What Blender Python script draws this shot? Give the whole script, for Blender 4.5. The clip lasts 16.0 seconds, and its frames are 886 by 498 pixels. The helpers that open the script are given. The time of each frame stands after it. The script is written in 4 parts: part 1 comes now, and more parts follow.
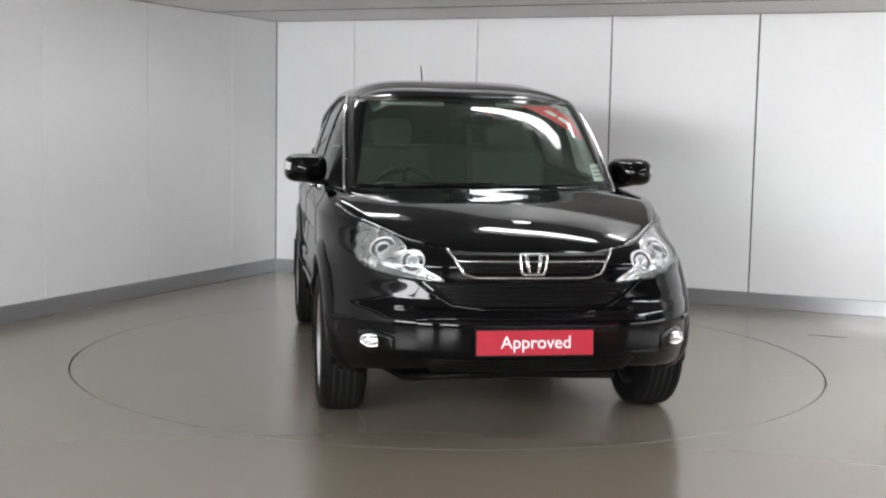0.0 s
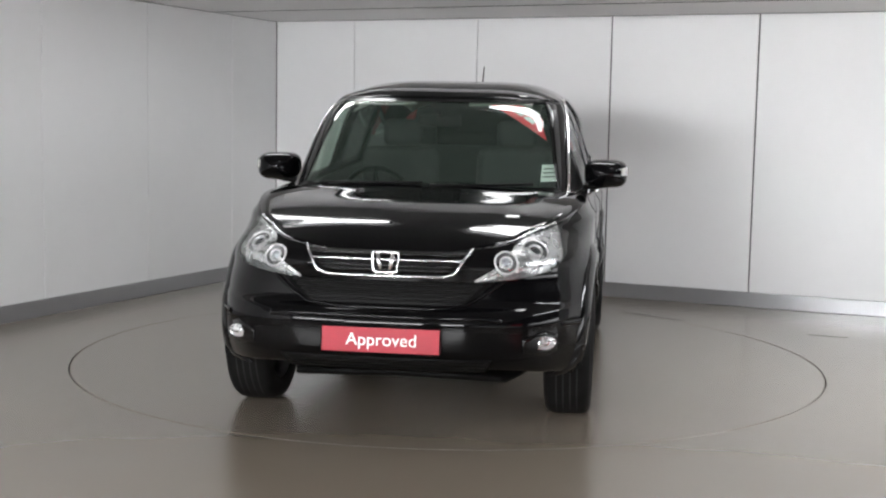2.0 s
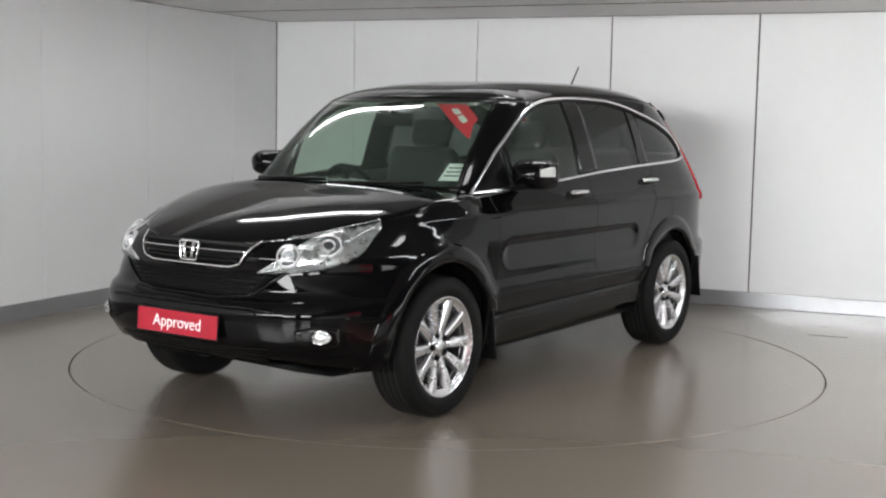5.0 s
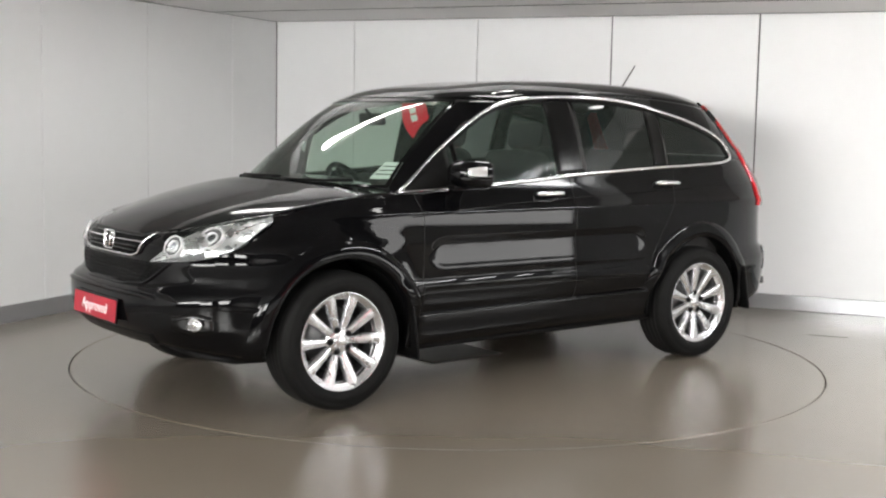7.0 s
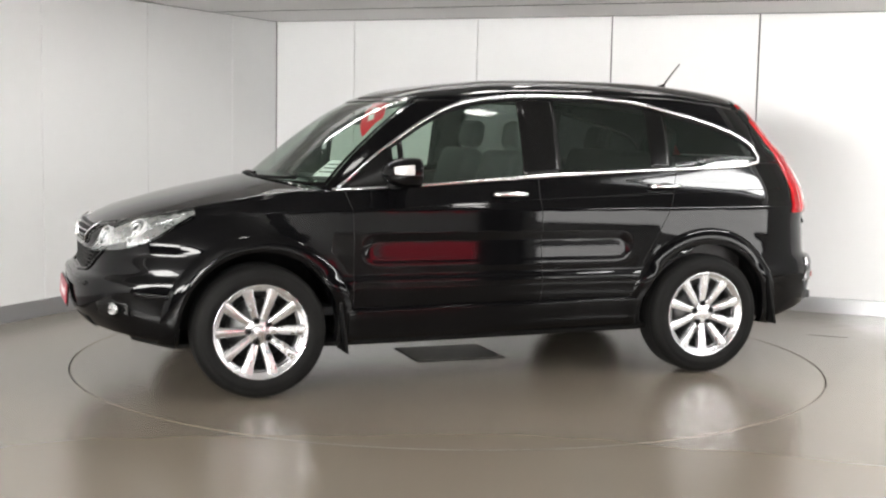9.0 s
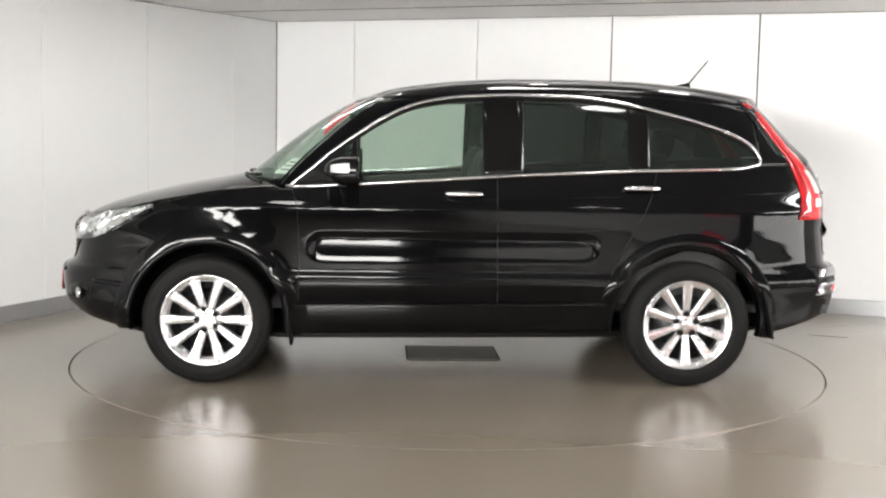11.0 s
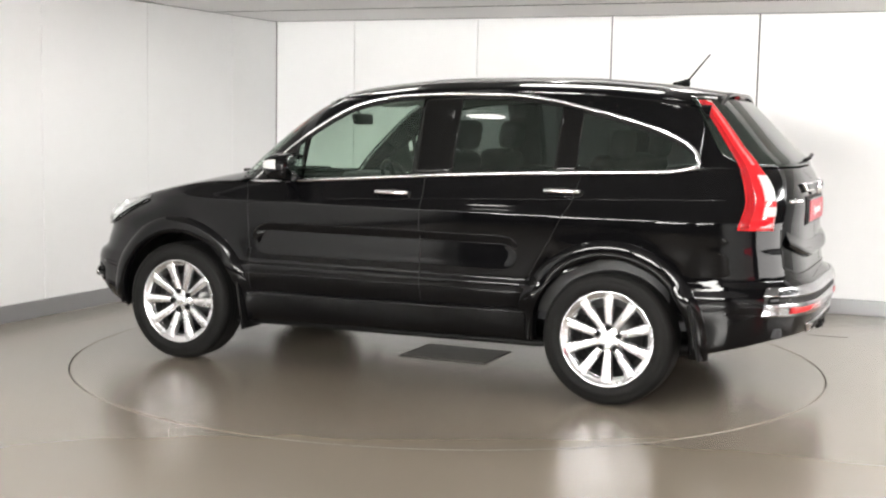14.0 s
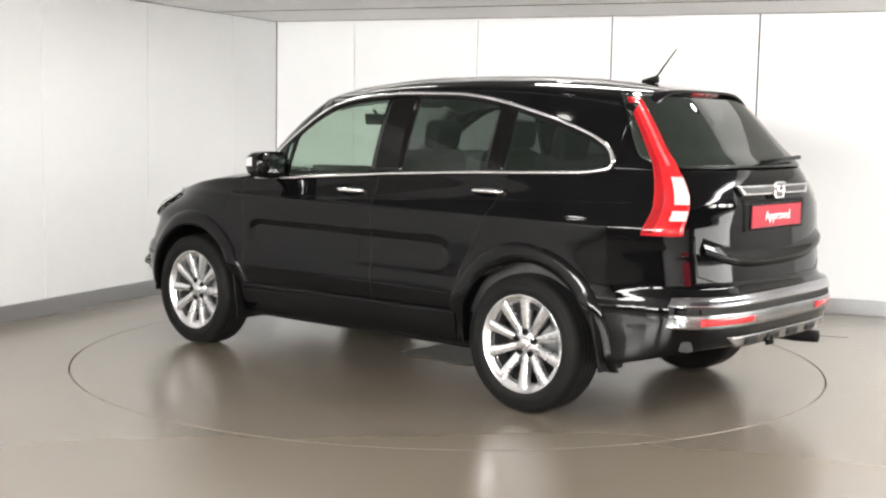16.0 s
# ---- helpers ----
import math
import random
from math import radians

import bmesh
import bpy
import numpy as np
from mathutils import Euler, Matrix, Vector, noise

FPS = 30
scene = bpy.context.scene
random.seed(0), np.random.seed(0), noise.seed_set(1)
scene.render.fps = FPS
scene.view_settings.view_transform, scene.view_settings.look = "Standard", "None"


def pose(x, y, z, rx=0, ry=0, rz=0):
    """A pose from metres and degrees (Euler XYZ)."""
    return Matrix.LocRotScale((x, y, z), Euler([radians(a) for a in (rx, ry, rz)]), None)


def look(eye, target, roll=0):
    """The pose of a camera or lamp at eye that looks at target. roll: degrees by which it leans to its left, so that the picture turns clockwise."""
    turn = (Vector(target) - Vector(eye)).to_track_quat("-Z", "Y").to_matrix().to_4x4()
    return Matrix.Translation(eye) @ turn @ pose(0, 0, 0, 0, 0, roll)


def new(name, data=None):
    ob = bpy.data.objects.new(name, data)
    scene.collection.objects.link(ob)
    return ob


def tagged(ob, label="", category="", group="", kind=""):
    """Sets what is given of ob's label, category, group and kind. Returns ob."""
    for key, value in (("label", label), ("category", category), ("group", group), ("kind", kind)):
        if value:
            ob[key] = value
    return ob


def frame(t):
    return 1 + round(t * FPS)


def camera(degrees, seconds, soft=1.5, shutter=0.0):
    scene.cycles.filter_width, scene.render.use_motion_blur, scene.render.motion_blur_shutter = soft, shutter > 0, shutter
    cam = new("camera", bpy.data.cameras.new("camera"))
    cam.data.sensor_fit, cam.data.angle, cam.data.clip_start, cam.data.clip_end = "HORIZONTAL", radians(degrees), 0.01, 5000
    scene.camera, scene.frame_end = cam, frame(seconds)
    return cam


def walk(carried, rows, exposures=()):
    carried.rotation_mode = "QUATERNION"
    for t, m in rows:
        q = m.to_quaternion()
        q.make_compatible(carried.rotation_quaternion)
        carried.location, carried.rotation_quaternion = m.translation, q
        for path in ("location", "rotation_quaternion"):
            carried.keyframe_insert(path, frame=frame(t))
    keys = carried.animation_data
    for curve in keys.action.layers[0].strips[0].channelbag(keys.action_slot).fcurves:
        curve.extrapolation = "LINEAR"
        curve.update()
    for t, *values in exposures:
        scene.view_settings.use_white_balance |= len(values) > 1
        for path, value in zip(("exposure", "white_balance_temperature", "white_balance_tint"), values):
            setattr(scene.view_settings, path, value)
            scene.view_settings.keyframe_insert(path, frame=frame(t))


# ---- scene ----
# camera: fixed on a tripod
EYE = (0.0, -7.604, 1.440)
AIM = (EYE[0] - 0.00509, EYE[1] + 1.0, EYE[2] - 0.1030)
cam = camera(39.1, 16.0, soft=2.25)
LENS = look(EYE, AIM, 1.077)
walk(cam, [(0.0, LENS), (16.0, LENS)],
     exposures=[(0.0, 0.21, 6290, 10), (2.0, 0.06, 6280, 10), (4.0, -0.02, 6280, 9), (6.5, 0.28, 6480, 9),
                (9.0, 0.68, 6600, 9), (12.5, 0.86, 6640, 9), (16.0, 1.0, 6660, 9)])

# world: only a faint grey, the studio is closed
world = bpy.data.worlds.new("world")
scene.world = world
world.use_nodes = True
world.node_tree.nodes["Background"].inputs[0].default_value = (0.5, 0.5, 0.5, 1)
world.node_tree.nodes["Background"].inputs[1].default_value = 0.02
PANEL_LIGHT = 20.0
RIGHT_FILL = 36.0
FILL_BOX_LIGHT = 34.0
BANK_FILL = 6.0


# ---- materials ----
def material(name, colour, rough=0.5, metal=0.0, coat=0.0, spec=0.5, trans=0.0, ior=1.45, emit=None, power=0.0):
    m = bpy.data.materials.new(name)
    m.use_nodes = True
    b = m.node_tree.nodes["Principled BSDF"]
    b.inputs["Base Color"].default_value = (*colour, 1)
    b.inputs["Roughness"].default_value = rough
    b.inputs["Metallic"].default_value = metal
    b.inputs["Coat Weight"].default_value = coat
    b.inputs["Coat Roughness"].default_value = 0.05
    b.inputs["Coat IOR"].default_value = 1.34
    b.inputs["Specular IOR Level"].default_value = spec
    b.inputs["Transmission Weight"].default_value = trans
    b.inputs["IOR"].default_value = ior
    if emit:
        b.inputs["Emission Color"].default_value = (*emit, 1)
        b.inputs["Emission Strength"].default_value = power
    return m


def vary(m, scale, low, high, bump=0.0, rough=None, detail=4.0, second=None):
    """Two scales of variation on colour, roughness and relief."""
    t = m.node_tree
    b = t.nodes["Principled BSDF"]
    co = t.nodes.new("ShaderNodeTexCoord")
    n = t.nodes.new("ShaderNodeTexNoise")
    n.inputs["Scale"].default_value, n.inputs["Detail"].default_value = scale, detail
    t.links.new(co.outputs["Object"], n.inputs["Vector"])
    n2 = t.nodes.new("ShaderNodeTexNoise")
    n2.inputs["Scale"].default_value, n2.inputs["Detail"].default_value = second or scale * 14, 3
    t.links.new(co.outputs["Object"], n2.inputs["Vector"])
    mix = t.nodes.new("ShaderNodeMath")
    mix.operation = "MULTIPLY_ADD"
    t.links.new(n2.outputs["Fac"], mix.inputs[0])
    mix.inputs[1].default_value = 0.3
    t.links.new(n.outputs["Fac"], mix.inputs[2])
    r = t.nodes.new("ShaderNodeValToRGB")
    r.color_ramp.elements[0].position, r.color_ramp.elements[1].position = 0.3, 1.0
    r.color_ramp.elements[0].color, r.color_ramp.elements[1].color = (*low, 1), (*high, 1)
    t.links.new(mix.outputs[0], r.inputs[0])
    t.links.new(r.outputs[0], b.inputs["Base Color"])
    if rough:
        mr = t.nodes.new("ShaderNodeMapRange")
        mr.inputs["From Min"].default_value, mr.inputs["From Max"].default_value = 0.25, 1.05
        mr.inputs["To Min"].default_value, mr.inputs["To Max"].default_value = rough
        t.links.new(mix.outputs[0], mr.inputs["Value"])
        t.links.new(mr.outputs[0], b.inputs["Roughness"])
    if bump:
        bp = t.nodes.new("ShaderNodeBump")
        bp.inputs["Strength"].default_value, bp.inputs["Distance"].default_value = bump, 0.002
        t.links.new(n2.outputs["Fac"], bp.inputs["Height"])
        t.links.new(bp.outputs[0], b.inputs["Normal"])
    return m


FLOOR = vary(material("floor_resin", (0.16, 0.14, 0.115), 0.24, spec=1.0), 0.45, (0.186, 0.157, 0.124), (0.208, 0.177, 0.141), detail=1.0, second=2.2)
resin = FLOOR.node_tree.nodes["Principled BSDF"]
resin.inputs["Coat Weight"].default_value, resin.inputs["Coat Roughness"].default_value, resin.inputs["Coat IOR"].default_value = 0.35, 0.24, 1.6
WALL = vary(material("white_panel", (0.8, 0.8, 0.8), 0.35), 0.8, (0.745, 0.75, 0.755), (0.80, 0.805, 0.81), 0.02, (0.3, 0.45))
GAP = material("panel_gap", (0.07, 0.07, 0.07), 0.7)
SKIRT = vary(material("grey_skirting", (0.3, 0.3, 0.3), 0.35, 0.65), 1.2, (0.35, 0.355, 0.365), (0.39, 0.395, 0.405), 0.0, (0.26, 0.32))
CEIL = vary(material("ceiling_white", (0.7, 0.7, 0.7), 0.7), 1.5, (0.78, 0.775, 0.775), (0.84, 0.835, 0.835), 0.05)
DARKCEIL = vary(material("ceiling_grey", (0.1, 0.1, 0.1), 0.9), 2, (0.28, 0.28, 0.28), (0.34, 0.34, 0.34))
DARK = vary(material("dark_cover", (0.02, 0.02, 0.022), 0.9), 2, (0.014, 0.014, 0.016), (0.03, 0.03, 0.03))
LIGHT = material("light_diffuser", (0.9, 0.9, 0.9), 0.5, emit=(1.0, 0.985, 0.965), power=PANEL_LIGHT)
FILLRIGHT = material("right_fill_glow", (0.9, 0.9, 0.9), 0.5, emit=(0.985, 0.99, 1.0), power=RIGHT_FILL)
SOFT = material("fill_box_glow", (0.9, 0.9, 0.9), 0.6, emit=(1.0, 0.985, 0.97), power=FILL_BOX_LIGHT)
REDSIGN = material("red_panel", (0.7, 0.02, 0.04), 0.4, emit=(1.0, 0.05, 0.10), power=2.2)
STEEL = vary(material("worn_edge_steel", (0.12, 0.10, 0.08), 0.35, 0.0), 1.1, (0.07, 0.06, 0.05), (0.19, 0.17, 0.145))
SLOT = material("slot_black", (0.01, 0.01, 0.01), 0.8)
HATCH = vary(material("hatch_plate", (0.08, 0.076, 0.07), 0.5), 8, (0.07, 0.067, 0.06), (0.10, 0.096, 0.088), 0.2)

PAINT = vary(material("black_paint", (0.006, 0.006, 0.007), 0.3, 0.0, 1.0, 0.0), 3, (0.0016, 0.0016, 0.0019), (0.0028, 0.0028, 0.0031))
PAINT.node_tree.nodes["Principled BSDF"].inputs["Coat IOR"].default_value = 1.285
BLACK = vary(material("black_plastic", (0.012, 0.012, 0.012), 0.45, spec=0.1), 20, (0.003, 0.003, 0.003), (0.006, 0.006, 0.006), 0.1, (0.35, 0.5))
GLOSSBLACK = material("gloss_black_trim", (0.003, 0.003, 0.003), 0.12, spec=0.3)
RUBBER = vary(material("tyre_rubber", (0.02, 0.02, 0.02), 0.6, spec=0.1), 12, (0.005, 0.005, 0.005), (0.010, 0.0098, 0.0095), 0.2, (0.5, 0.7))
CHROME = material("chrome", (0.82, 0.82, 0.82), 0.17, 1.0)
SATIN = material("satin_silver", (0.68, 0.68, 0.69), 0.25, 1.0)
# on the bumper strips this grey stands in for reflections on gloss black
STEPGREY = vary(material("bumper_grey_metal", (0.3, 0.3, 0.31), 0.2, 1.0), 5, (0.26, 0.26, 0.27), (0.36, 0.36, 0.37), 0.0, (0.14, 0.26))
ALLOY = vary(material("alloy_silver", (0.7, 0.7, 0.7), 0.25, 0.9), 6, (0.54, 0.54, 0.55), (0.63, 0.63, 0.64), 0.0, (0.2, 0.32))
DISCM = material("brake_disc", (0.10, 0.10, 0.10), 0.4, 1.0)
BARREL = vary(material("shaded_rim_barrel", (0.05, 0.05, 0.05), 0.5, 0.3), 10, (0.03, 0.03, 0.03), (0.06, 0.06, 0.06))
RED = vary(material("red_lens", (0.5, 0.012, 0.018), 0.12, 0.0, 1.0), 9, (0.36, 0.006, 0.010), (0.56, 0.016, 0.020), 0.0, None, second=60)
DEEPRED = vary(material("deep_red_lens", (0.3, 0.006, 0.01), 0.1, 0.0, 1.0), 14, (0.22, 0.004, 0.007), (0.32, 0.007, 0.011))
PALERED = vary(material("lens_highlight_red", (0.7, 0.1, 0.1), 0.15, 0.0, 1.0), 14, (0.60, 0.05, 0.055), (0.75, 0.16, 0.16))
BEAMRING = material("lamp_ring_white", (0.68, 0.68, 0.69), 0.25, 0.4, 0.5)
DARKLENS = material("lamp_dark_lens", (0.05, 0.05, 0.055), 0.08, 0.3, 1.0)
LENSWHITE = material("clear_lens", (0.46, 0.46, 0.45), 0.12, 0.0, 1.0)
REFLECTOR = vary(material("lamp_reflector", (0.45, 0.45, 0.46), 0.2, 0.9), 16, (0.36, 0.36, 0.365), (0.95, 0.95, 0.96), 0.9, (0.18, 0.38), second=45)
LAMPGLASS = material("lamp_projector", (0.35, 0.37, 0.4), 0.03, 0.3, 1.0)
PLATERED = vary(material("plate_red", (0.62, 0.02, 0.05), 0.35), 12, (0.30, 0.006, 0.020), (0.40, 0.009, 0.028))
WHITE = material("white_print", (0.85, 0.85, 0.85), 0.5)
STICKERRED = material("sticker_red", (0.8, 0.015, 0.04), 0.5)
CLOTH = vary(material("dark_seat_cloth", (0.03, 0.03, 0.032), 0.9), 30, (0.02, 0.02, 0.022), (0.04, 0.04, 0.042), 0.3)
DASH = vary(material("dash_plastic", (0.03, 0.03, 0.03), 0.6), 40, (0.024, 0.024, 0.025), (0.036, 0.036, 0.036), 0.3)
LINER = vary(material("headliner_grey", (0.3, 0.3, 0.28), 0.9), 20, (0.27, 0.27, 0.255), (0.33, 0.33, 0.31))


def glass(name, tint, coat_rough=0.02, veil=0.02):
    """Thin tinted pane: sees straight through, with a gloss that grows at a slant."""
    m = bpy.data.materials.new(name)
    m.use_nodes = True
    t = m.node_tree
    t.nodes.clear()
    out = t.nodes.new("ShaderNodeOutputMaterial")
    tr = t.nodes.new("ShaderNodeBsdfTransparent")
    tr.inputs[0].default_value = (*tint, 1)
    gl = t.nodes.new("ShaderNodeBsdfGlossy")
    gl.inputs["Roughness"].default_value = coat_rough
    lw = t.nodes.new("ShaderNodeLayerWeight")
    lw.inputs["Blend"].default_value = 0.5
    pw = t.nodes.new("ShaderNodeMath")
    pw.operation = "POWER"
    t.links.new(lw.outputs["Facing"], pw.inputs[0])
    pw.inputs[1].default_value = 4.5
    fr = t.nodes.new("ShaderNodeMath")
    fr.operation = "MULTIPLY_ADD"
    t.links.new(pw.outputs[0], fr.inputs[0])
    fr.inputs[1].default_value, fr.inputs[2].default_value = 0.9, 0.038
    # pale green veil: thin film plus reflected ceiling haze, put in as diffuse colour
    df = t.nodes.new("ShaderNodeBsdfDiffuse")
    df.inputs[0].default_value = (0.52, 0.70, 0.58, 1)
    film = t.nodes.new("ShaderNodeMixShader")
    film.inputs[0].default_value = veil
    t.links.new(tr.outputs[0], film.inputs[1])
    t.links.new(df.outputs[0], film.inputs[2])
    mx = t.nodes.new("ShaderNodeMixShader")
    t.links.new(fr.outputs[0], mx.inputs[0])
    t.links.new(film.outputs[0], mx.inputs[1])
    t.links.new(gl.outputs[0], mx.inputs[2])
    t.links.new(mx.outputs[0], out.inputs[0])
    return m


GLASS = glass("green_glass", (0.66, 0.75, 0.69))
SCREEN = glass("windscreen_glass", (0.62, 0.71, 0.65), veil=0.03)
PRIVACY = glass("privacy_glass", (0.15, 0.17, 0.165), veil=0.010)
TAILGLASS = glass("tailgate_glass", (0.035, 0.039, 0.038), veil=0.026)
CLEAR = glass("lamp_cover", (0.92, 0.93, 0.93), veil=0.02)


# ---- mesh helpers ----
def part(name, bm, mat, parent=None, label="", smooth=True, thick=0.0, bevel=0.0):
    me = bpy.data.meshes.new(name)
    bmesh.ops.remove_doubles(bm, verts=bm.verts, dist=1e-5)
    bmesh.ops.recalc_face_normals(bm, faces=bm.faces)
    bm.to_mesh(me)
    bm.free()
    me.materials.append(mat)
    if smooth:
        me.polygons.foreach_set("use_smooth", [True] * len(me.polygons))
    ob = new(name, me)
    if parent:
        ob.parent = parent
    if label:
        tagged(ob, label)
    if thick:
        s = ob.modifiers.new("thick", "SOLIDIFY")
        s.thickness, s.offset = abs(thick), -1.0 if thick > 0 else 1.0
    if bevel:
        v = ob.modifiers.new("bevel", "BEVEL")
        v.width, v.segments, v.limit_method = bevel, 2, "ANGLE"
    return ob


def grid(rows, close_u=False, close_v=False, bm=None, flip=False):
    """Skin over rows of points."""
    bm = bm or bmesh.new()
    vs = [[bm.verts.new(p) for p in r] for r in rows]
    nu, nv = len(vs), len(vs[0])
    for i in range(nu if close_u else nu - 1):
        for j in range(nv if close_v else nv - 1):
            q = [vs[i][j], vs[(i + 1) % nu][j], vs[(i + 1) % nu][(j + 1) % nv], vs[i][(j + 1) % nv]]
            if len({tuple(round(c, 6) for c in v.co) for v in q}) >= 3:
                u = []
                for v in q:
                    if not any((v.co - w.co).length < 1e-6 for w in u):
                        u.append(v)
                bm.faces.new(u)
    return bm


def box(size, at=(0, 0, 0), rot=None, bm=None):
    bm = bm or bmesh.new()
    m = Matrix.Translation(at) @ (rot.to_4x4() if rot else Matrix()) @ Matrix.Diagonal((*size, 1))
    bmesh.ops.create_cube(bm, size=1, matrix=m)
    return bm


def rot(rx=0, ry=0, rz=0):
    return Euler([radians(a) for a in (rx, ry, rz)]).to_matrix()


def rbox(size, at=(0, 0, 0), r=0.02, turn=None, seg=3):
    """Box with rounded edges."""
    bm = bmesh.new()
    bmesh.ops.create_cube(bm, size=1, matrix=Matrix.Diagonal((*size, 1)))
    bmesh.ops.bevel(bm, geom=bm.edges[:], offset=min(r, 0.48 * min(size)), segments=seg, profile=0.5, affect="EDGES")
    bmesh.ops.transform(bm, verts=bm.verts, matrix=Matrix.Translation(at) @ (turn.to_4x4() if turn else Matrix()))
    return bm


def lathe(profile, n=48, axis="y"):
    """Turn (radius, along) pairs round an axis."""
    rows = []
    for i in range(n):
        a = 2 * math.pi * i / n
        if axis == "y":
            rows.append([(r * math.cos(a), h, r * math.sin(a)) for r, h in profile])
        elif axis == "x":
            rows.append([(h, r * math.cos(a), r * math.sin(a)) for r, h in profile])
        else:
            rows.append([(r * math.cos(a), r * math.sin(a), h) for r, h in profile])
    return grid(rows, close_u=True)


def tube(points, r, n=8, taper=None, squash=1.0):
    """Round bar along a line of points."""
    pts = [Vector(p) for p in points]
    rows = []
    for i, p in enumerate(pts):
        d = (pts[min(i + 1, len(pts) - 1)] - pts[max(i - 1, 0)]).normalized()
        up = Vector((0, 0, 1)) if abs(d.z) < 0.95 else Vector((1, 0, 0))
        e1 = d.cross(up).normalized()
        e2 = e1.cross(d)
        k = r if taper is None else r + (taper - r) * i / (len(pts) - 1)
        rows.append([p + k * (math.cos(2 * math.pi * j / n) * e1 + squash * math.sin(2 * math.pi * j / n) * e2) for j in range(n)])
    bm = grid(rows, close_v=True)
    for r_ in (0, -1):
        vs = [bm.verts.new(p) for p in rows[r_]]
        bm.faces.new(vs)
    return bm


def curve(pairs):
    """Smooth monotone curve through (x, y) pairs."""
    pairs = sorted(pairs)
    xs, ys = [p[0] for p in pairs], [p[1] for p in pairs]
    n = len(xs)
    h = [xs[i + 1] - xs[i] for i in range(n - 1)]
    d = [(ys[i + 1] - ys[i]) / h[i] for i in range(n - 1)]
    m = [d[0]] + [0 if d[i - 1] * d[i] <= 0 else 2 * d[i - 1] * d[i] / (d[i - 1] + d[i]) for i in range(1, n - 1)] + [d[-1]]

    def f(x):
        if x <= xs[0]:
            return ys[0]
        if x >= xs[-1]:
            return ys[-1]
        i = max(j for j in range(n - 1) if xs[j] <= x)
        t = (x - xs[i]) / h[i]
        return ((1 + 2 * t) * (1 - t) ** 2 * ys[i] + t * (1 - t) ** 2 * h[i] * m[i] + t * t * (3 - 2 * t) * ys[i + 1] + t * t * (t - 1) * h[i] * m[i + 1])
    return f


def text_part(name, words, size, m, mat, parent, label=""):
    cu = bpy.data.curves.new(name, "FONT")
    cu.body, cu.size, cu.extrude, cu.align_x, cu.align_y = words, size, 0.0008, "CENTER", "CENTER"
    tmp = bpy.data.objects.new(name, cu)
    me = bpy.data.meshes.new_from_object(tmp)
    bpy.data.objects.remove(tmp)
    me.materials.append(mat)
    ob = new(name, me)
    ob.parent, ob.matrix_basis = parent, m
    if label:
        tagged(ob, label)
    return ob


def empty(name, label, category, kind="", group=""):
    return tagged(new(name), label, category, group, kind)


# ---- the studio: back wall and left wall meet at a corner; U runs along the back wall, V along the left wall ----
CORNER = Vector((-1.635, 4.069, 0))
DU = Vector((math.cos(-0.410), math.sin(-0.410), 0))
DV = Vector((math.cos(-0.410 - math.pi / 2), math.sin(-0.410 - math.pi / 2), 0))
ROOM_U, ROOM_V, WALL_TOP, SKIRT_TOP = 8.4, 12.6, 2.322, 0.12
ROOM = Matrix.Translation(CORNER) @ Matrix((DU, DV, Vector((0, 0, 1)))).transposed().to_4x4()


def uvbox(u0, u1, v0, v1, z0, z1):
    bm = box((u1 - u0, v1 - v0, z1 - z0), ((u0 + u1) / 2, (v0 + v1) / 2, (z0 + z1) / 2))
    bmesh.ops.transform(bm, verts=bm.verts, matrix=ROOM)
    return bm


def build_floor():
    bm = bmesh.new()
    R, n = 2.2440, 160
    ring = [bm.verts.new((R * math.cos(2 * math.pi * i / n), R * math.sin(2 * math.pi * i / n), 0)) for i in range(n)]
    low = [bm.verts.new((v.co.x, v.co.y, -0.03)) for v in ring]
    far = []
    for v in ring:
        d = v.co.normalized()
        far.append(bm.verts.new(d * 14))
    for i in range(n):
        j = (i + 1) % n
        bm.faces.new((ring[i], far[i], far[j], ring[j]))
        bm.faces.new((ring[i], ring[j], low[j], low[i]))
    ob = part("floor", bm, FLOOR, smooth=False)
    tagged(ob, "glossy taupe resin studio floor with round turntable cutout", "floor", kind="structure")
    bm = bmesh.new()
    bmesh.ops.create_circle(bm, cap_ends=True, segments=96, radius=2.5, matrix=Matrix.Translation((0, 0, -0.03)))
    pit = part("floor_pit", bm, SLOT, smooth=False)
    tagged(pit, "black slot bottom round the turntable edge", "floor", kind="structure")


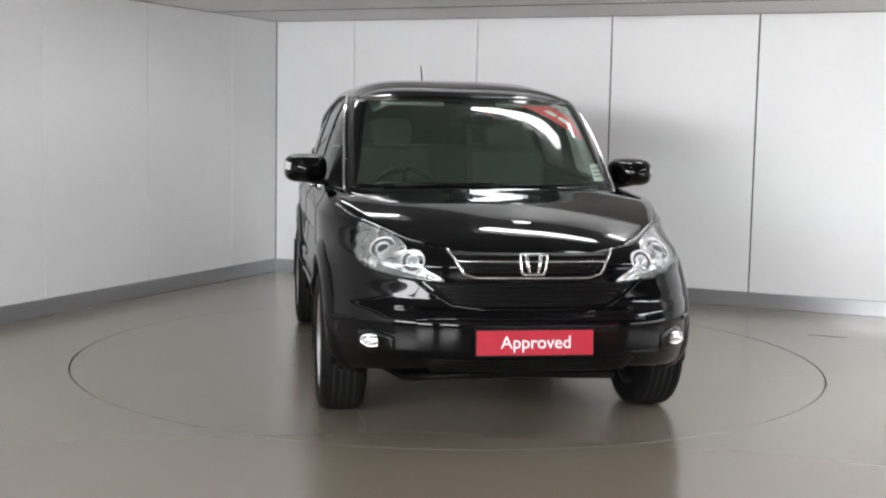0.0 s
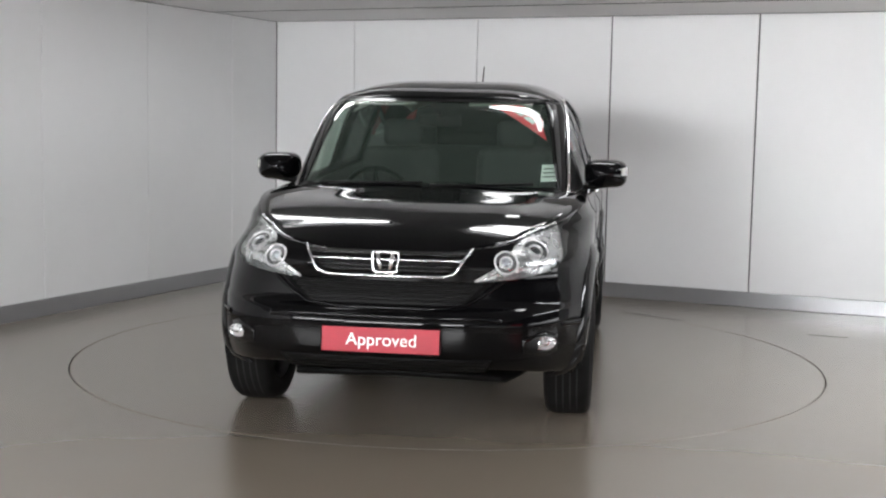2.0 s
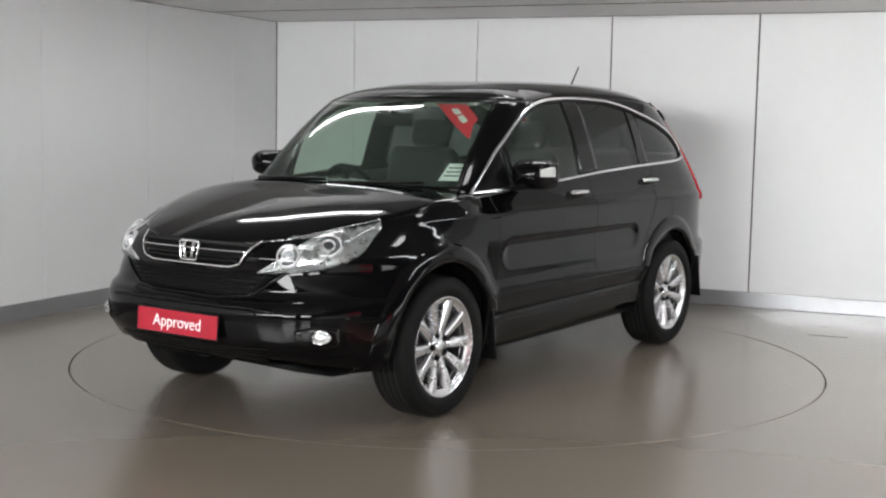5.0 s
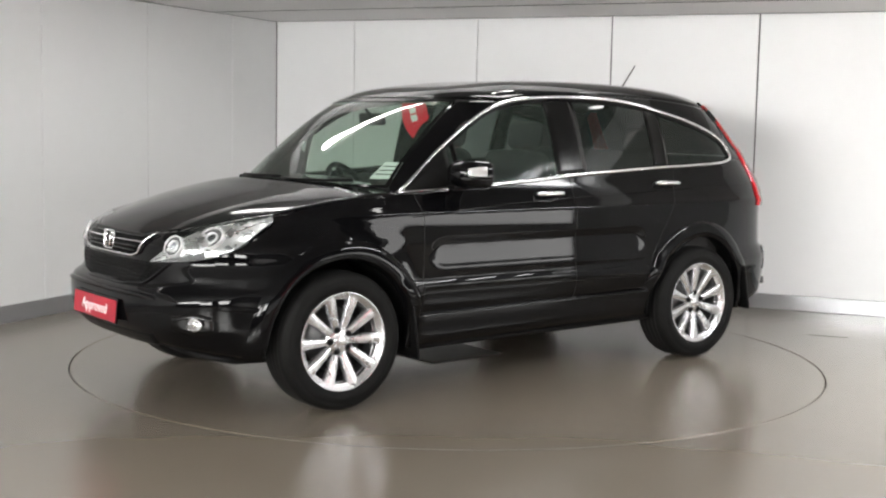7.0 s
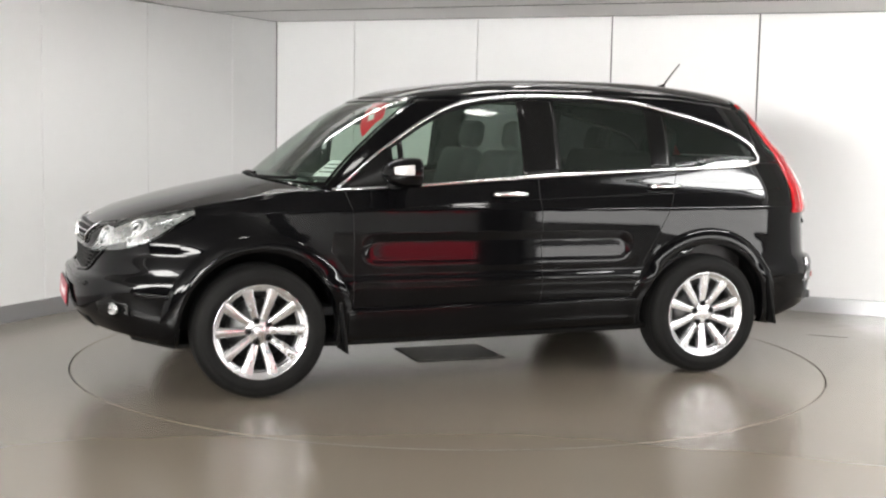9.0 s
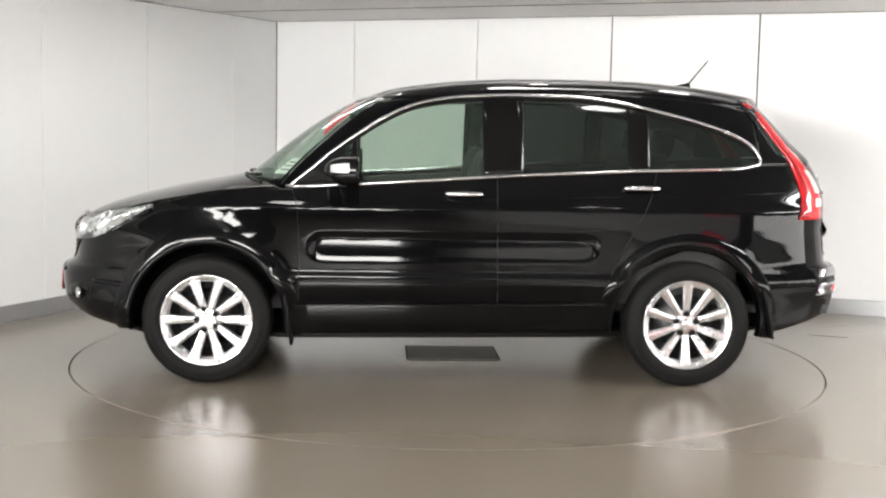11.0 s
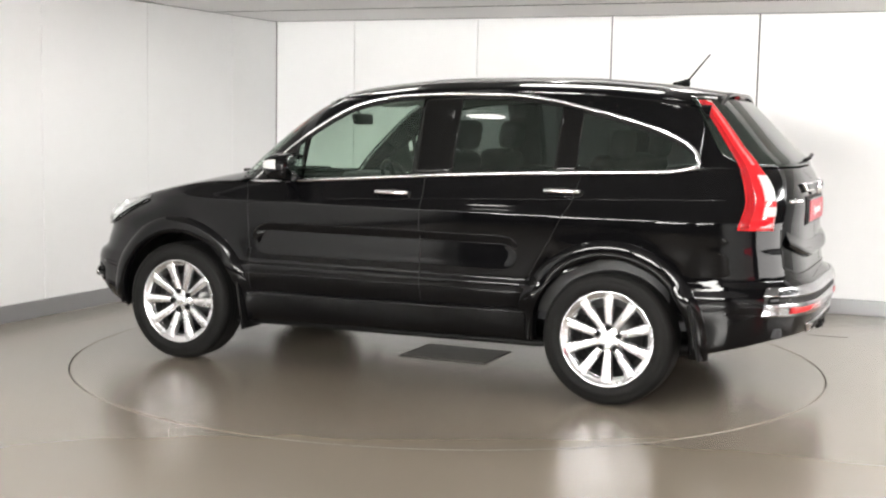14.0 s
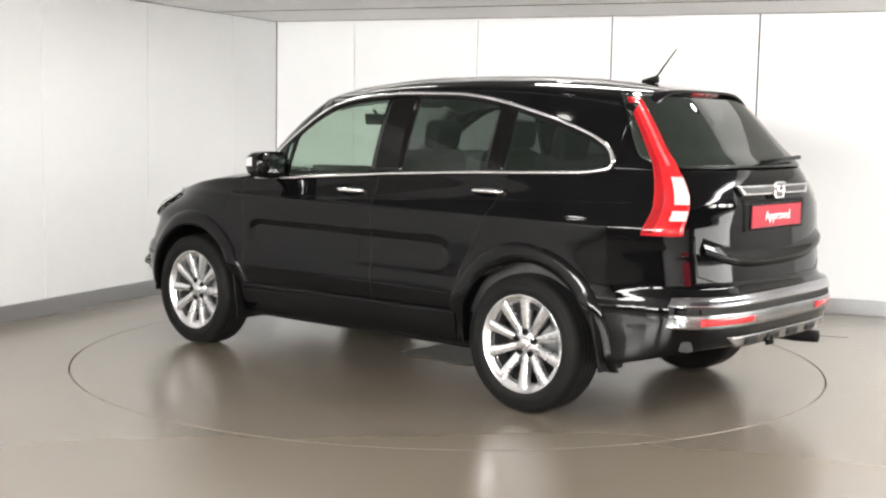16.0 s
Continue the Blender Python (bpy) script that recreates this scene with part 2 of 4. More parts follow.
def build_walls():
    wall_parts = []
    for name, along, length, first in (("wall_back", "u", ROOM_U, 0.813), ("wall_left", "v", ROOM_V, 0.733)):
        bm = uvbox(-0.12, ROOM_U, -0.12, -0.014, 0, 2.9) if along == "u" else uvbox(-0.12, -0.014, 0, ROOM_V, 0, 2.9)
        w = part(name, bm, GAP, smooth=False)
        tagged(w, "studio wall clad in tall matt white panels", "wall", kind="structure")
        edges = [0.0]
        x = first
        while x < length:
            edges.append(x)
            x += 1.195
        edges.append(length)
        for a, b in zip(edges[:-1], edges[1:]):
            def gap(e):
                return 0.003 if (along == "v" and e > 0.1) or 0.5 < e < 1.0 else 0.003 if 1.5 < e < 2.5 else 0.006
            g, h = gap(a), gap(b)
            if along == "u":
                bm = uvbox(a + g, b - h, -0.014, 0.0, SKIRT_TOP, WALL_TOP - 0.006)
            else:
                bm = uvbox(-0.014, 0.0, a + g, b - h, SKIRT_TOP, WALL_TOP - 0.006)
            wall_parts.append(part("wall_panel", bm, WALL, w, smooth=False, bevel=0.002))
        bm = uvbox(0.0, ROOM_U, 0.0, 0.012, 0, SKIRT_TOP) if along == "u" else uvbox(0.0, 0.012, 0.012, ROOM_V, 0, SKIRT_TOP)
        tagged(part("baseboard", bm, SKIRT, smooth=False, bevel=0.004), "brushed grey metal skirting along the wall foot", "baseboard", kind="structure")
    # unseen dark sheet, added to keep the paint's reflections dark
    bm = uvbox(ROOM_U - 0.02, ROOM_U, 2.0, ROOM_V, 1.15, 2.9)
    tagged(part("wall_dark_cover", bm, DARK, smooth=False), "unseen dark sheet added on the side wall to darken reflections", "wall", kind="structure")
    bm = uvbox(ROOM_U, ROOM_U + 0.12, -0.12, ROOM_V + 0.12, 0, 2.9)
    tagged(part("wall_right", bm, WALL, smooth=False), "plain white studio side wall", "wall", kind="structure")
    # narrow dark slab added on the unseen side wall, between bank and board
    bm = uvbox(ROOM_U - 0.045, ROOM_U - 0.022, 5.5, 5.95, 0, 2.1)
    tagged(part("dark_slab", bm, DARK, smooth=False), "narrow dark slab added on the unseen side wall", "door", kind="structure")
    sign = empty("sign_board", "plain red lit advertising board on the side wall", "sign board")
    part("board", uvbox(ROOM_U - 0.06, ROOM_U - 0.024, 6.0, 7.0, 0.68, 1.10), REDSIGN, sign, smooth=False)
    part("frame", uvbox(ROOM_U - 0.07, ROOM_U - 0.026, 6.0, 7.0, 1.102, 1.14), SATIN, sign, smooth=False)
    # unseen dark end wall, added to darken what the car reflects
    bm = uvbox(-0.12, ROOM_U + 0.12, ROOM_V, ROOM_V + 0.12, 0, 2.9)
    tagged(part("wall_front", bm, DARK, smooth=False), "unseen dark wall added behind the camera to darken reflections", "wall", kind="structure")


def build_ceiling():
    s = 1.75
    bm = uvbox(-0.12, ROOM_U + 0.12, -0.12, s + 0.13, WALL_TOP, 2.42)
    tagged(part("ceiling", bm, CEIL, smooth=False), "low pale grey ceiling edge over the back wall", "ceiling", kind="structure")
    bm = uvbox(-0.12, 0.9, s + 0.13, ROOM_V + 0.12, WALL_TOP, 2.42)
    tagged(part("ceiling_side", bm, CEIL, smooth=False), "low pale grey ceiling edge over the side wall", "ceiling", kind="structure")
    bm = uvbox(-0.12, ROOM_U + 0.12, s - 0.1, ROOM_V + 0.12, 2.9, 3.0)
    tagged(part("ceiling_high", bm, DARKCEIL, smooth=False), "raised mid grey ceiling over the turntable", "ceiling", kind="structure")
    for name, u0, u1, v0, v1 in (("ceiling_bulkhead", -0.12, ROOM_U + 0.12, -0.12, s - 0.01), ("ceiling_bulkhead_side", -0.12, 0.44, s - 0.01, ROOM_V + 0.12)):
        tagged(part(name, uvbox(u0, u1, v0, v1, 2.42, 2.9), CEIL, smooth=False), "pale grey upright bulkhead above the low ceiling edge", "ceiling", kind="structure")
    # thin joint lines of the ceiling boards
    for v in (1.02,):
        bm = uvbox(0.02, ROOM_U, v - 0.004, v + 0.004, WALL_TOP - 0.004, WALL_TOP)
        tagged(part("ceiling_joint", bm, GAP, smooth=False), "thin grey joint line in the ceiling boards", "trim", kind="structure")


def light_panel(u, v, z, lu, lv, glow):
    th = empty("ceiling_light", "long white rounded ceiling light or added fill box, lit", "light fixture", group="ceiling lights")
    th.matrix_basis = ROOM @ Matrix.Translation((u, v, z))
    r = min(lu, lv) / 2
    pts = []
    for cx, cy, a0 in ((1, 1, 0), (-1, 1, 90), (-1, -1, 180), (1, -1, 270)):
        for k in range(7):
            a = radians(a0 + 15 * k)
            pts.append((cx * (lu / 2 - r) + r * math.cos(a), cy * (lv / 2 - r) + r * math.sin(a)))
    rim = [[(x * 1.03, y * 1.03, 0.06) for x, y in pts], [(x * 1.03, y * 1.03, 0) for x, y in pts], [(x, y, 0) for x, y in pts], [(x, y, 0.02) for x, y in pts]]
    part("frame", grid(rim, close_v=True), BLACK, th, smooth=False)
    bm = bmesh.new()
    bm.faces.new([bm.verts.new((x, y, 0.012)) for x, y in reversed(pts)])
    part("diffuser", bm, glow, th, "glowing white diffuser", smooth=False)
    return th


def build_floor_joints():
    """Short open joints in the resin near the back wall."""
    for p, q in (((1.336, 1.92), (1.744, 1.534)), ((2.513, 1.01), (2.762, 0.925))):
        a, b = Vector((*p, 0.0015)), Vector((*q, 0.0015))
        tagged(part("floor_joint", tube([a, (a + b) / 2, b], 0.004, 6, squash=0.25), GAP), "thin dark crack line in the resin floor", "trim", kind="structure")


build_floor()
build_floor_joints()
build_walls()
build_ceiling()
for u, v, lu, lv in ((1.55, 2.62, 1.6, 0.17), (3.80, 2.66, 1.2, 0.24), (4.80, 3.97, 0.34, 0.20), (4.40, 1.86, 0.30, 0.16), (2.90, 5.07, 0.30, 0.18),
                     # unseen panel added as fill for the right wall and floor
                     (8.1, 3.2, 0.5, 2.8)):
    light_panel(u, v, 2.8, lu, lv, FILLRIGHT if u > 7 else LIGHT)


def fill_box(u, v, z, turn, wide=1.7, high=1.3):
    """Unseen upright fill light hung from the ceiling, added to brighten walls and car; faces the turntable."""
    th = empty("fill_box", "large upright glowing box added behind the camera as fill light", "light fixture", group="studio softboxes")
    th.matrix_basis = ROOM @ Matrix.Translation((u, v, z)) @ pose(0, 0, 0, 0, 0, turn)
    part("diffuser", box((wide, 0.02, high), (0, 0, 0)), SOFT, th, "glowing white fill front", smooth=False)
    part("housing", rbox((wide + 0.06, 0.25, high + 0.06), (0, 0.15, 0), 0.05), BLACK, th)
    for x in (-0.8, 0.8):
        part("hanger", tube([(x, 0.15, high / 2 - 0.02), (x, 0.15, 2.9 - z)], 0.015, 8), BLACK, th)


def wall_fill(v0, v1):
    """Long low unseen glow added along the foot of the side wall, for fill and door reflections."""
    th = empty("fill_bank", "long low glowing box added at the unseen side wall as fill light", "light fixture")
    part("housing", uvbox(ROOM_U - 0.16, ROOM_U - 0.03, v0 - 0.04, v1 + 0.04, 0.38, 0.96), BLACK, th, smooth=False, bevel=0.01)
    part("diffuser", uvbox(ROOM_U - 0.175, ROOM_U - 0.162, v0, v1, 0.42, 0.92), material("bank_fill_glow", (0.9, 0.9, 0.9), 0.6, emit=(1.0, 0.99, 0.985), power=BANK_FILL), th, "glowing white front", smooth=False)


def spotlight(u, v):
    th = empty("spotlight", "small round ceiling spotlight, lit", "light fixture", group="ceiling spotlights")
    th.matrix_basis = ROOM @ Matrix.Translation((u, v, 2.86))
    part("ring", lathe([(0.075, 0.03), (0.095, 0.03), (0.095, -0.02), (0.08, -0.02), (0.075, 0.0)], 24, "z"), BLACK, th)
    bm = bmesh.new()
    bmesh.ops.create_circle(bm, cap_ends=True, segments=24, radius=0.075, matrix=Matrix.Translation((0, 0, 0.0)))
    part("lens", bm, LIGHT, th, "glowing lens", smooth=False)


# added fill lights behind the camera, out of view
for u, v, turn in ((4.4, 12.1, 4), (6.6, 11.6, 12)):
    fill_box(u, v, 1.75, turn, 1.6, 1.05)
fill_box(1.9, 12.0, 2.38, -6, 3.2, 0.9)
wall_fill(2.2, 5.3)
for u, v in ((3.3, 1.92), (5.4, 1.96)):
    spotlight(u, v)


# ---- turntable ----
turntable = empty("turntable", "round flush car turntable with the same taupe resin top", "turntable")


def build_turntable():
    bm = lathe([(0.0, 0.0), (0.8, 0.0), (1.6, 0.0), (2.232, 0.0), (2.234, -0.002), (2.234, -0.028)], 160, "z")
    part("disc", bm, FLOOR, turntable, smooth=False)
    bm = lathe([(2.2345, -0.028), (2.2345, 0.0003), (2.2365, 0.0003), (2.2365, -0.028)], 160, "z")
    part("edge_trim", bm, STEEL, turntable, "thin worn steel edge strip")
    h = part("hatch", rbox((0.55, 0.44, 0.008), (-0.03, -0.06, 0.003), 0.003, seg=1), HATCH, turntable, "dark square access hatch plate", smooth=False)
    part("hatch_frame", box((0.57, 0.46, 0.004), (-0.03, -0.06, 0.001)), SLOT, h, smooth=False)


# ---- the car: x forward, y to its left, origin on the ground midway between the axles ----
car = empty("car", "glossy black five-door family off-roader with chrome window trim, on a turntable", "car")
AXLE, TRACK, HUBZ, TYRE_R = 1.31, 0.785, 0.347, 0.347

nose_x = curve([(0.18, 1.80), (0.22, 1.90), (0.30, 2.06), (0.38, 2.155), (0.44, 2.195), (0.55, 2.205), (0.60, 2.185), (0.635, 2.135), (0.66, 2.125), (0.73, 2.13), (0.80, 2.134), (0.84, 2.113), (0.88, 2.06), (0.93, 1.97)])
tail_x = curve([(0.24, -2.10), (0.30, -2.17), (0.36, -2.23), (0.45, -2.265), (0.54, -2.28), (0.62, -2.275), (0.655, -2.25), (0.68, -2.215), (0.74, -2.205), (0.80, -2.198), (0.86, -2.190), (0.92, -2.190), (1.05, -2.195), (1.12, -2.182), (1.18, -2.163), (1.24, -2.13)])
side_w = curve([(0.18, 0.78), (0.24, 0.805), (0.30, 0.822), (0.43, 0.846), (0.45, 0.852), (0.50, 0.874), (0.56, 0.886), (0.595, 0.886), (0.62, 0.876), (0.66, 0.877), (0.72, 0.879), (0.78, 0.881), (0.83, 0.883), (0.90, 0.8845), (0.965, 0.885), (0.982, 0.875), (1.00, 0.862), (1.07, 0.832), (1.15, 0.808), (1.25, 0.778)])
hood_c = curve([(0.95, 1.12), (1.1, 1.115), (1.19, 1.105), (1.32, 1.078), (1.5, 1.045), (1.67, 1.008), (1.84, 0.965), (1.97, 0.922), (2.06, 0.88), (2.11, 0.845)])
# upper edge of the lower body: fender line, belt line, rear quarter
top_z = curve([(-2.3, 1.235), (-1.71, 1.225), (-1.6, 1.206), (-1.29, 1.191), (-0.985, 1.18), (-0.68, 1.165), (-0.37, 1.149), (-0.065, 1.128), (0.24, 1.107), (0.55, 1.086), (0.86, 1.066), (1.0, 1.062), (1.2, 1.045), (1.45, 1.002), (1.7, 0.95), (1.9, 0.905), (2.05, 0.872), (2.12, 0.842)])
FX, RX, FN, RN, CRN = 0.95, -1.0, 3.35, 4.4, 3.75


def smooth01(e0, e1, x):
    t = min(1, max(0, (x - e0) / (e1 - e0)))
    return t * t * (3 - 2 * t)


def scoop(x, z):
    """Long shallow recess with round ends along the doors."""
    cz, half, x0, x1 = 0.752, 0.072, -0.80, 0.76
    cx = min(max(x, x0 + half), x1 - half)
    d = math.hypot(x - cx, (z - cz))
    f = (z - cz + half) / (2 * half)
    deep = 0.003 + 0.010 * f + 0.005 * f * f
    return deep * (1 - smooth01(half - 0.022, half + 0.014, d))


def front_n(z):
    """Fullness of the front corners in plan, a little rounder above the bumper."""
    return FN - 0.4 * smooth01(0.64, 0.76, z)


def rear_n(z):
    """Fullness of the rear corners in plan, rounder towards the belt."""
    return RN + (CRN - RN) * smooth01(1.02, 1.235, z)


def low_point(a, z):
    """Lower body. a: 0 nose centre, 1 end of the front round, 2 start of the rear round, 3 tail centre (left side)."""
    w = side_w(z)
    w -= 0.15 * smooth01(0.80, 1.04, z) * (1 - smooth01(0.45, 1.0, a))
    wide = max(0.0, 0.912 - w) * smooth01(0.20, 0.34, z) * (1 - smooth01(0.76, 0.90, z))
    w += wide * (1 - smooth01(0.72, 1.0, a)) + max(0.0, 0.882 - w) * smooth01(0.22, 0.34, z) * (1 - smooth01(0.58, 0.64, z)) * smooth01(2.05, 2.35, a)
    if a < 1:
        t = a * math.pi / 2
        X, n = nose_x(z), front_n(z)
        x, y = FX + (X - FX) * math.cos(t) ** (2 / n), w * math.sin(t) ** (2 / n)
    elif a <= 2:
        x, y = FX + (RX - FX) * (a - 1), w
    else:
        t = (3 - a) * math.pi / 2
        X = tail_x(z)
        n = rear_n(z)
        x, y = RX + (X - RX) * math.cos(t) ** (2 / n), w * math.sin(t) ** (2 / n)
    if y > 0.6 and -1 < x < 1:
        y -= scoop(x, z)
    # fenders swell over the wheels
    for s in (1, -1):
        d = math.hypot(x - s * AXLE, z - HUBZ)
        if y > 0.5:
            y += (0.016 if s > 0 else 0.007) * (1 - smooth01(0.43, 0.55, d)) * smooth01(0.5, 0.8, y)
    return Vector((x, y, z))


def a_of_x(x, z):
    """Ring position on the left side that has this x."""
    if x > FX:
        k = min(1, (x - FX) / (nose_x(z) - FX))
        return math.acos(k ** (front_n(z) / 2)) / (math.pi / 2)
    if x >= RX:
        return 1 + (FX - x) / (FX - RX)
    k = min(1, (x - RX) / (tail_x(z) - RX))
    return 3 - math.acos(k ** (rear_n(z) / 2)) / (math.pi / 2)


def a_of_y(y, z, rear=False):
    t = 0.4
    for _ in range(6):
        w = side_w(z) - (0 if rear else 0.15 * smooth01(0.80, 1.04, z) * (1 - smooth01(0.45, 1.0, t)))
        t = math.asin(min(1, y / w) ** ((rear_n(z) if rear else front_n(z)) / 2)) / (math.pi / 2)
    return 3 - t if rear else t


def low_normal(a, z):
    e = 0.004
    u = low_point(min(3, a + e), z) - low_point(max(0, a - e), z)
    v = low_point(a, z + e) - low_point(a, z - e)
    n = v.cross(u)
    n.normalize()
    return n if n.dot(Vector((math.copysign(1, 1.5 - a) * (abs(a - 1.5) > 0.5), 1, 0))) > 0 else -n


def mir(p, s):
    return (p[0], p[1] * s, p[2])


def ztop(a):
    x = low_point(a, 0.85).x
    for _ in range(4):
        x = low_point(a, top_z(x)).x
    return top_z(x)


def zbottom(x):
    return curve([(-2.35, 0.42), (-2.2, 0.40), (-2.0, 0.345), (-1.8, 0.295), (-0.9, 0.30), (0.9, 0.275), (1.72, 0.275), (1.9, 0.295), (2.05, 0.325), (2.2, 0.36)])(x)


def low_rows(a0, a1, na, zlo, zhi, nz, off=0.0, s=1):
    """Patch on the lower body between two heights, which may depend on a."""
    rows = []
    for i in range(na + 1):
        a = a0 + (a1 - a0) * i / na
        lo = zlo(a) if callable(zlo) else zlo
        hi = zhi(a) if callable(zhi) else zhi
        r = []
        for j in range(nz + 1):
            z = lo + (hi - lo) * j / nz
            p = low_point(a, z)
            if off:
                p = p + low_normal(a, z) * off
            r.append(mir(p, s))
        rows.append(r)
    return rows


def body_lower():
    bm = bmesh.new()
    A = [i / 28 for i in range(28)] + [1 + i / 90 for i in range(90)] + [2 + i / 36 for i in range(37)]
    NZ = 72
    for s in (1, -1):
        rows = []
        for a in A:
            x = low_point(a, 0.5).x
            lo, hi = zbottom(x), ztop(a)
            rows.append([mir(low_point(a, lo + (hi - lo) * j / NZ), s) for j in range(NZ + 1)])
        grid(rows, bm=bm)
    # open the wheel arches
    RA = 0.425
    kill = []
    for f in bm.faces:
        c = f.calc_center_median()
        if abs(c.y) > 0.45 and any(all(math.hypot(v.co.x - s * AXLE, v.co.z - HUBZ) < RA for v in f.verts) for s in (1, -1)):
            kill.append(f)
    bmesh.ops.delete(bm, geom=kill, context="FACES")
    for v in bm.verts:
        for s in (1, -1):
            dx, dz = v.co.x - s * AXLE, v.co.z - HUBZ
            d = math.hypot(dx, dz)
            if d < RA and abs(v.co.y) > 0.45:
                v.co.x, v.co.z = s * AXLE + dx * RA / d, HUBZ + dz * RA / d
    return part("body", bm, PAINT, car, "deep gloss black painted body", thick=0.012)


def fill_between(x, yb, zb, zc, power, n=16):
    return [(x, yb * (1 - 2 * j / n), zb + (zc - zb) * (1 - abs(1 - 2 * j / n) ** power)) for j in range(n + 1)]


def body_hood():
    rows = []
    x_tip = low_point(0, ztop(0)).x
    for i in range(41):
        x = 0.93 + (x_tip - 0.93) * (i / 40) ** 0.8
        zb = top_z(x)
        p = low_point(a_of_x(x, zb), zb)
        rows.append(fill_between(x, max(0.0, p.y), zb, max(zb, hood_c(x)), 2.6, 28))
    return part("hood", grid(rows), PAINT, car, "smooth gloss black bonnet", thick=0.01)


# ---- upper body (greenhouse) ----
glass_x = curve([(1.03, 1.22), (1.10, 1.155), (1.2, 1.04), (1.3, 0.915), (1.4, 0.78), (1.5, 0.62), (1.56, 0.49), (1.60, 0.36), (1.66, 0.1)])
back_x = curve([(1.10, -2.165), (1.20, -2.145), (1.235, -2.13), (1.34, -2.02), (1.52, -1.845), (1.60, -1.755), (1.66, -1.66)])
cab_w = curve([(1.03, 0.840), (1.07, 0.832), (1.15, 0.808), (1.25, 0.778), (1.40, 0.728), (1.50, 0.687), (1.56, 0.654), (1.60, 0.626), (1.66, 0.54)])
CFX, CRX, CFN = 0.1, -1.0, 3.2
roof_c = curve([(0.48, 1.562), (0.36, 1.608), (0.25, 1.632), (0.08, 1.655), (-0.15, 1.678), (-0.375, 1.688), (-0.7, 1.693), (-1.03, 1.688), (-1.35, 1.668), (-1.6, 1.64), (-1.76, 1.616)])
frame_top = curve([(0.883, 1.067), (0.78, 1.15), (0.656, 1.255), (0.526, 1.348), (0.377, 1.444), (0.223, 1.518), (0.069, 1.556), (-0.055, 1.572), (-0.364, 1.586), (-0.673, 1.582), (-0.859, 1.565), (-0.983, 1.545), (-1.138, 1.511), (-1.293, 1.475), (-1.449, 1.430), (-1.574, 1.385), (-1.668, 1.333), (-1.712, 1.285), (-1.722, 1.262), (-1.726, 1.24)])
TIP_F, TIP_R = 0.875, -1.724


def cab_point(a, z):
    w = cab_w(z)
    if a < 1:
        t = a * math.pi / 2
        X = glass_x(z)
        return Vector((CFX + (X - CFX) * math.cos(t) ** (2 / CFN), w * math.sin(t) ** (2 / CFN), z))
    if a <= 2:
        return Vector((CFX + (CRX - CFX) * (a - 1), w, z))
    t = (3 - a) * math.pi / 2
    X = back_x(z)
    return Vector((CRX + (X - CRX) * math.cos(t) ** (2 / CRN), w * math.sin(t) ** (2 / CRN), z))


def cab_a(x, z):
    if x > CFX:
        k = min(1, (x - CFX) / (glass_x(z) - CFX))
        return math.acos(k ** (CFN / 2)) / (math.pi / 2)
    if x >= CRX:
        return 1 + (CFX - x) / (CFX - CRX)
    k = min(1, (x - CRX) / (back_x(z) - CRX))
    return 3 - math.acos(k ** (CRN / 2)) / (math.pi / 2)


def cab_side(x, z, off=0.0):
    p = cab_point(cab_a(x, z), z)
    return Vector((p.x, p.y + off, p.z))


def roof_edge(x):
    return max(roof_c(x) - 0.092, (frame_top(x) + 0.004) if TIP_R < x < 0.08 else 0)


def body_upper():
    bm = bmesh.new()
    for s in (1, -1):
        # side skin over the window arc, back to the tail
        rows = []
        for i in range(80):
            x = 0.08 - (0.08 + 1.722) * i / 79
            lo, hi = frame_top(x), roof_edge(x)
            rows.append([mir(cab_side(x, lo + (hi - lo) * j / 10), s) for j in range(11)])
        # rear quarter, from the window's end round to the tail centre
        rows2 = []
        for i in range(41):
            r = []
            for j in range(21):
                z0, z1 = 1.22, roof_edge(-1.72)
                z = z0 + (z1 - z0) * j / 20
                a0 = cab_a(-1.722, z) if back_x(z) < -1.724 else 2.9
                a = a0 + (2.46 - a0) * i / 40
                r.append(mir(cab_point(a, z), s))
            rows2.append(r)
        grid(rows, bm=bm)
        grid(rows2, bm=bm)
        # windscreen pillar
        rows3 = []
        for j in range(31):
            z = 1.06 + (1.556 - 1.06) * j / 30
            xs = 0.883
            lo, hi = 0.06, 0.9
            for _ in range(30):
                m = (lo + hi) / 2
                if frame_top(m) > z:
                    lo = m
                else:
                    hi = m
            a1 = cab_a(lo, z)
            a0 = screen_a(z)
            rows3.append([mir(cab_point(a0 + (a1 - a0) * k / 8, z), s) for k in range(9)])
        grid(rows3, bm=bm)
    return part("cabin_frame", bm, PAINT, car, "gloss black cabin sides and pillars", thick=0.02)


def screen_a(z):
    """Edge of the windscreen on the cabin ring."""
    return 0.54 - 0.02 * smooth01(1.06, 1.25, z) + 0.08 * (z - 1.06) / 0.5


def body_roof():
    rows = []
    for i in range(61):
        x = 0.475 - (0.475 + 1.78) * i / 60
        if x >= 0.08:
            zb = 1.557
            yb = cab_side(min(x, glass_x(1.557) - 0.0005), 1.557).y
        else:
            zb = roof_edge(x)
            yb = cab_side(max(x, back_x(zb) + 0.012), zb).y
        rows.append(fill_between(x, yb, zb, max(zb + 0.002, roof_c(x)), 5.0, 28))
    return part("roof", grid(rows), PAINT, car, "gloss black roof skin", thick=0.02)


